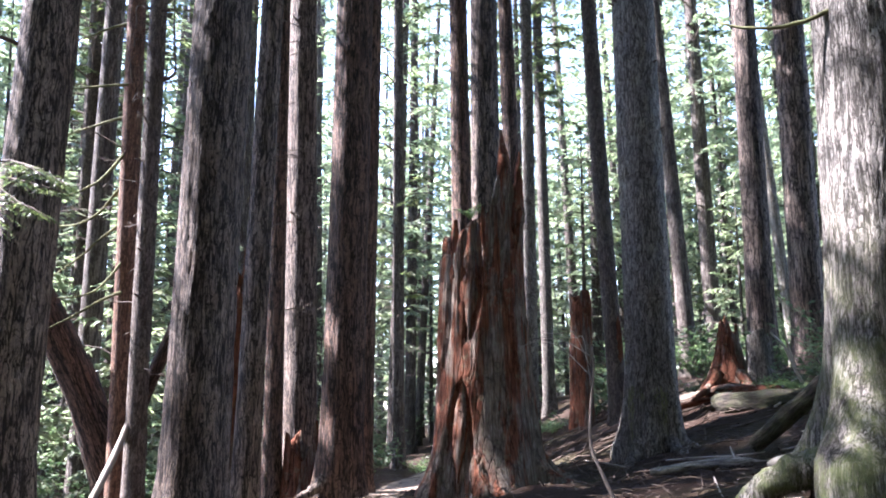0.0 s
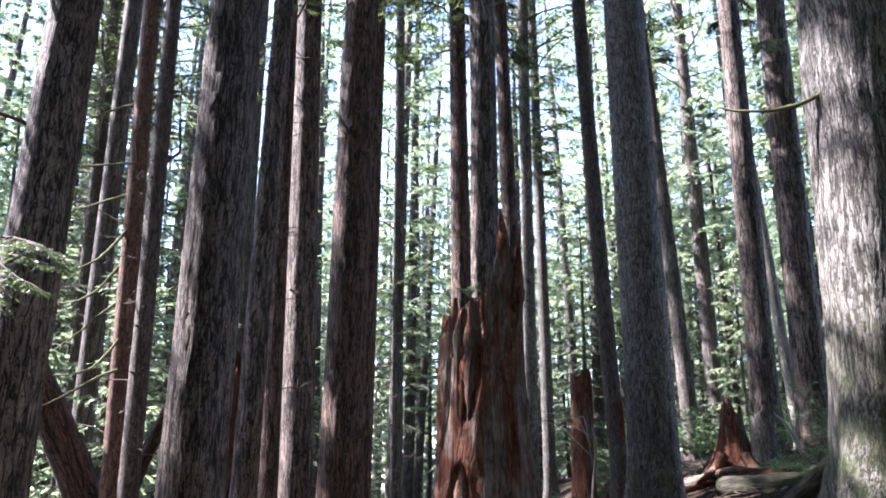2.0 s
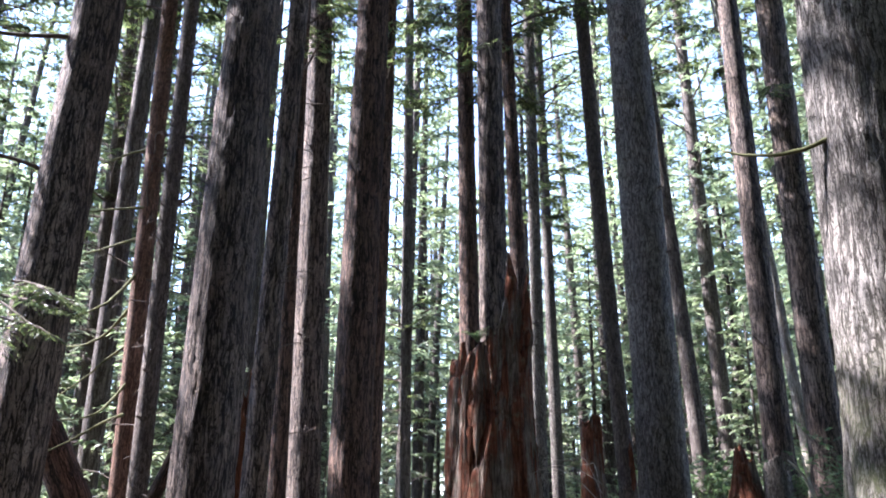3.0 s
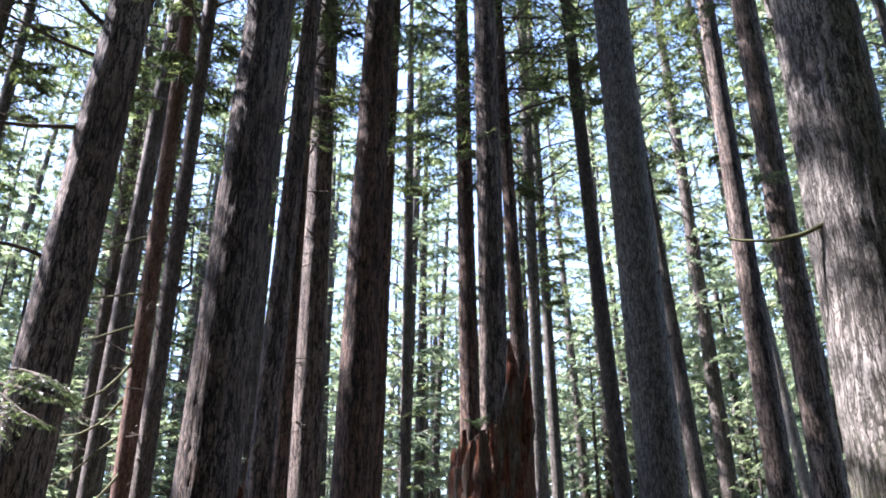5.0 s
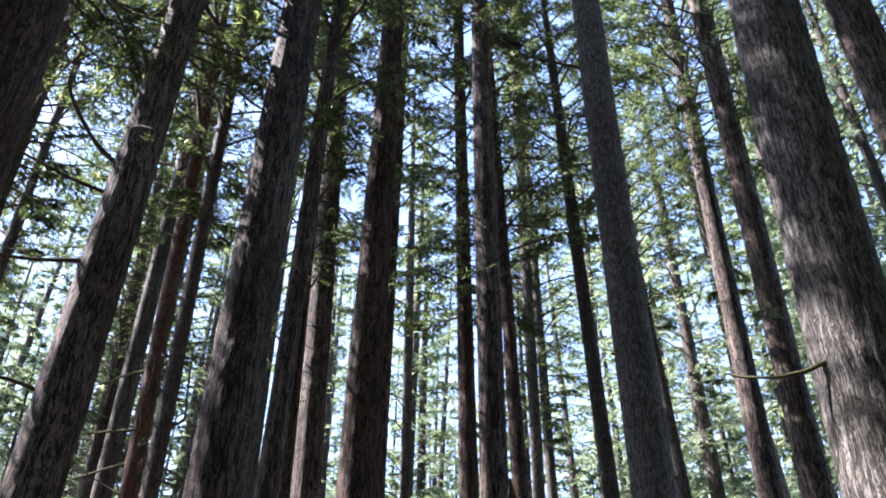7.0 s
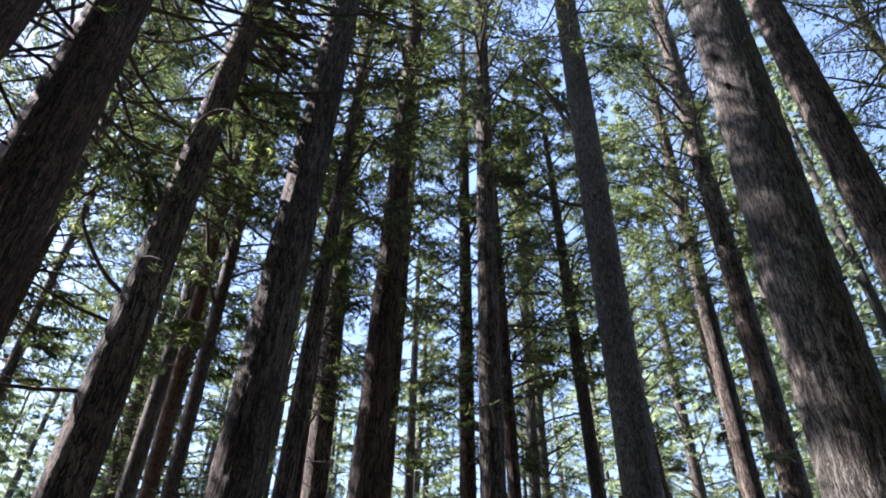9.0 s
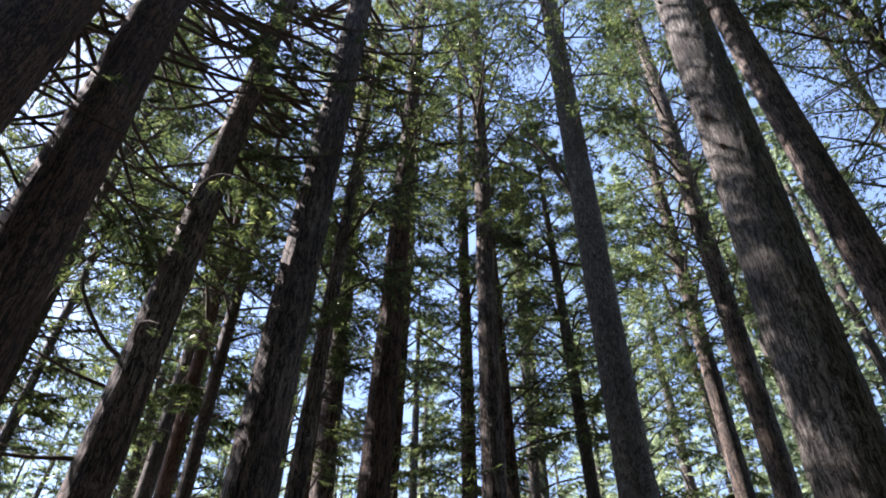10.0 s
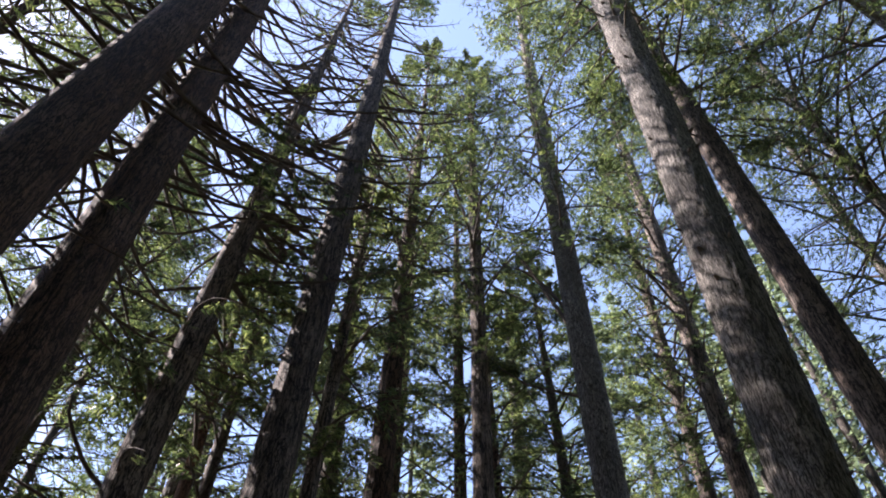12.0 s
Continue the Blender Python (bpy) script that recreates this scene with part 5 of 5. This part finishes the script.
def shrub(seed, tall, spread, count, leaf):
    rng = np.random.default_rng(seed)
    ob = thing("shrub", 0, 0, -200, "bright green leafy shrub of the undergrowth", "shrub", "ferns and undergrowth")
    stem, green = Soup(), Soup()
    n = count
    phi = rng.uniform(0, 6.283, n)
    ln = tall * rng.uniform(0.6, 1.1, n)
    p = branch_paths(rng, np.zeros(n), phi, ln, rng.uniform(0.8, 1.5, n), rng.uniform(-0.3, 0.7, n), lambda z: np.zeros((len(z), 2)), np.full(n, 0.03), 6)
    p[..., :2] *= spread
    stem.add(*tubes(p, 0.008, 0.003, 3, False))
    foliage(rng, p, ln, 10, 8, leaf, 0.3, stem, green, 0.15, 0.1, 0.004, 0.3)
    tagged(part("branchwork", stem.mesh("branchwork", TWIG), ob), kind="stuff")
    tagged(part("leaves", green.mesh("leaves", FERN, False), ob), kind="stuff")
    return ob


FERNS = [fern(501), fern(502)]
SHRUBS = [shrub(511, 1.3, 1.1, 14, 0.085), shrub(512, 0.8, 1.4, 12, 0.075), shrub(513, 1.9, 0.9, 16, 0.095)]


def scatter(kinds, spots):
    rng = np.random.default_rng(88)
    for x, y, s in spots:
        k = kinds[int(rng.integers(len(kinds)))]
        k.scale = (s, s, s)
        copy_thing(k, pose(x, y, ground_z(x, y) - 0.03, rng.normal(0, 5), rng.normal(0, 5), rng.uniform(0, 360)))


rng = np.random.default_rng(90)
scatter(FERNS, [(x, y, s) for x, y, s in zip(rng.uniform(-5.5, -1.8, 16), rng.uniform(18, 27, 16), rng.uniform(0.8, 1.3, 16))])
scatter(SHRUBS, [(x, y, s) for x, y, s in zip(rng.uniform(-5.5, 1.8, 24), rng.uniform(22, 38, 24), rng.uniform(0.8, 1.5, 24))])
scatter(SHRUBS, [(x, y, s) for x, y, s in zip(rng.uniform(-11, -4.8, 20), rng.uniform(12, 22, 20), rng.uniform(0.8, 1.5, 20))])
scatter(SHRUBS, [(x, y, s) for x, y, s in zip(rng.uniform(5.0, 11, 22), rng.uniform(14, 26, 22), rng.uniform(0.7, 1.3, 22))])
scatter(SHRUBS, [(-0.6, 19.6, 0.8), (0.3, 20.2, 0.7), (-1.7, 20.4, 0.7), (0.9, 21.0, 0.9)])
scatter(SHRUBS, [(4.95, 11.7, 0.6), (5.3, 11.4, 0.7), (5.6, 11.9, 0.7), (4.6, 11.7, 0.4), (4.0, 13.0, 0.6), (4.4, 14.0, 0.8), (3.3, 16.8, 0.8), (3.6, 17.6, 0.9), (2.2, 17.2, 0.8)])
scatter(FERNS, [(4.5, 11.45, 0.5), (4.8, 11.2, 0.55), (5.2, 11.0, 0.6), (4.15, 11.9, 0.5), (3.1, 17.0, 0.9), (2.1, 18.0, 0.8)])
stump_fern = copy_thing(FERNS[0], pose(0.33, 9.62, 3.72, 0, 0, 40))
stump_fern.scale = (0.34, 0.34, 0.34)
tagged(stump_fern, "small green fern growing on the broken stump", "fern")
for ob in FERNS + SHRUBS:
    for o in list(ob.children_recursive):
        bpy.data.objects.remove(o)
    bpy.data.objects.remove(ob)

# ---- sticks and litter ----
for k in range(150):
    x, y = rng.uniform(-3.2, 5.5), rng.uniform(6.2, 18)
    if (x - 0.5) ** 2 + (y - 10) ** 2 < 1.0 or (x - 2.6) ** 2 + (y - 10.5) ** 2 < 0.4 or (x - 3.3) ** 2 + (y - 5.6) ** 2 < 0.8:
        continue
    a, ln = rng.uniform(0, 6.28), rng.uniform(0.4, 1.5)
    pts = [(x + math.cos(a) * ln * q, y + math.sin(a) * ln * q, ground_z(x + math.cos(a) * ln * q, y + math.sin(a) * ln * q) + 0.025 + 0.03 * rng.random()) for q in (-0.5, -0.15, 0.2, 0.5)]
    lying("fallen_stick", pts, rng.uniform(0.008, 0.022), 0.006, "dry fallen stick on the needle litter", LITTER if k % 4 else DRY, "stick", 6, 0.05, 100 + k, "fallen sticks")


def litter():
    n = 16000
    g = np.random.default_rng(95)
    x, y = g.uniform(-4, 7, n), 5 + 15 * g.random(n) ** 1.3
    c = np.stack([x, y, land(x, y) + 0.02], 1)
    a = g.uniform(0, 6.283, n)
    L = 0.012 + 0.06 * g.random(n) ** 2.5
    d = np.stack([np.cos(a), np.sin(a), g.normal(0, 0.25, n)], 1) * L[:, None]
    s = np.stack([-np.sin(a), np.cos(a), g.normal(0, 0.3, n)], 1) * (0.006 + 0.016 * g.random(n))[:, None]
    v = np.stack([c - d, c + s, c + d, c - s], 1).reshape(-1, 3)
    soup = Soup()
    o = (np.arange(n) * 4)[:, None]
    soup.add(v, np.concatenate([o + np.array([0, 1, 2]), o + np.array([0, 2, 3])]))
    m = 1300
    x, y = g.uniform(-3.4, 6, m), 5.6 + 11 * g.random(m) ** 1.2
    a, L = g.uniform(0, 6.283, m), 0.06 + 0.34 * g.random(m) ** 1.6
    q = np.array([-1.0, -0.2, 0.4, 1.0])
    px = x[:, None] + np.cos(a)[:, None] * L[:, None] * q + g.normal(0, 0.012, (m, 4))
    py = y[:, None] + np.sin(a)[:, None] * L[:, None] * q + g.normal(0, 0.012, (m, 4))
    soup.add(*tubes(np.stack([px, py, land(px, py) + 0.015 + 0.05 * g.random((m, 4))], -1), 0.009, 0.004, 3, False))
    tagged(new("litter", soup.mesh("litter", LITTER, False)), "bark chips and dry twigs strewn on the floor", "litter", kind="stuff")


litter()


# ---- branch scars, hanging moss and a stone ----
def scars(key, z0, z1, count, seed, size):
    tree, axis, radius, _, foot = TREES[key]
    g = np.random.default_rng(seed)
    toward_eye = math.atan2(-foot[1], -foot[0])
    for _ in range(count):
        z = g.uniform(z0, z1)
        a = toward_eye + g.uniform(-1.3, 1.3)
        r = float(radius(np.array([z]))[0])
        c = axis(np.array([z]))[0]
        d = np.array([math.cos(a), math.sin(a), 0.25])
        p = np.array([c[0], c[1], z]) + np.array([math.cos(a), math.sin(a), 0]) * r * 0.9
        k = size * g.uniform(0.6, 1.3)
        pts = np.stack([p, p + d * (0.05 + 0.5 * k), p + d * (0.07 + k * 1.1) - np.array([0, 0, 0.2 * k])])
        soup = Soup()
        soup.add(*tubes(bezier(pts, 5)[None], k, k * 0.45, 7))
        part("branch_stub", soup.mesh("branch_stub", TWIG), tree)


scars("mossy", 5.0, 21.0, 26, 5, 0.032)
scars("grey", 4.0, 20.0, 30, 6, 0.020)
scars("slim_hook", 1.5, 9.0, 18, 7, 0.014)
scars("big_fir", 7.0, 16.0, 10, 8, 0.02)
scars("bank_c", 5.0, 15.0, 10, 9, 0.022)
scars("mid_lit", 3.0, 12.0, 12, 10, 0.016)


def hanging_moss(key, z0, z1, a0, a1, count, seed, label):
    """A mat of short drooping strands on a trunk."""
    tree, axis, radius, _, foot = TREES[key]
    g = np.random.default_rng(seed)
    z, a = g.uniform(z0, z1, count), g.uniform(a0, a1, count)
    c = axis(z)
    r = radius(z) + 0.005 + 0.03 * g.random(count)
    p = np.stack([c[:, 0] + r * np.cos(a), c[:, 1] + r * np.sin(a), z], 1)
    out = np.stack([np.cos(a), np.sin(a), np.zeros(count)], 1)
    side = np.stack([-np.sin(a), np.cos(a), np.zeros(count)], 1)
    L = g.uniform(0.03, 0.11, (count, 1))
    tip = p - np.array([0, 0, 1.0]) * L + out * L * 0.25 + side * g.normal(0, 0.02, (count, 1))
    w = side * g.uniform(0.004, 0.010, (count, 1))
    v = np.stack([p - w, p + w, tip], 1).reshape(-1, 3)
    soup = Soup()
    soup.add(v, np.arange(count * 3).reshape(-1, 3))
    tagged(part("moss_mat", soup.mesh("moss_mat", MOSS_TWIG, False), tree, label), kind="stuff")


def eyeward(key):
    f = TREES[key][4]
    return math.atan2(-f[1], -f[0])


e = eyeward("mossy")
hanging_moss("mossy", 0.1, 1.0, e - 0.1, e + 0.9, 1400, 42, "green moss at the trunk's foot")
hanging_moss("grey", 0.0, 0.8, eyeward("grey") - 1.2, eyeward("grey") + 1.2, 1500, 43, "green moss at the trunk's foot")


def stone(x, y, r, seed, label):
    bm = bmesh.new()
    bmesh.ops.create_icosphere(bm, subdivisions=3, radius=1)
    for v in bm.verts:
        n = noise.noise(v.co * 1.3 + Vector((seed, 0, 0))) * 0.4
        v.co = Vector((v.co.x * 1.2, v.co.y * 0.9, v.co.z * 0.75)) * r * (1 + n)
    me = bpy.data.meshes.new("stone")
    bm.to_mesh(me)
    bm.free()
    for f in me.polygons:
        f.use_smooth = True
    me.materials.append(PALE_WOOD)
    ob = new("stone", me)
    ob.location = (x, y, ground_z(x, y) + r * 0.3)
    tagged(ob, label, "stone")


stone(-1.24, 12.3, 0.10, 3, "small pale stone at a trunk's foot")
stone(-1.9, 9.2, 0.09, 5, "small grey stone in the litter")
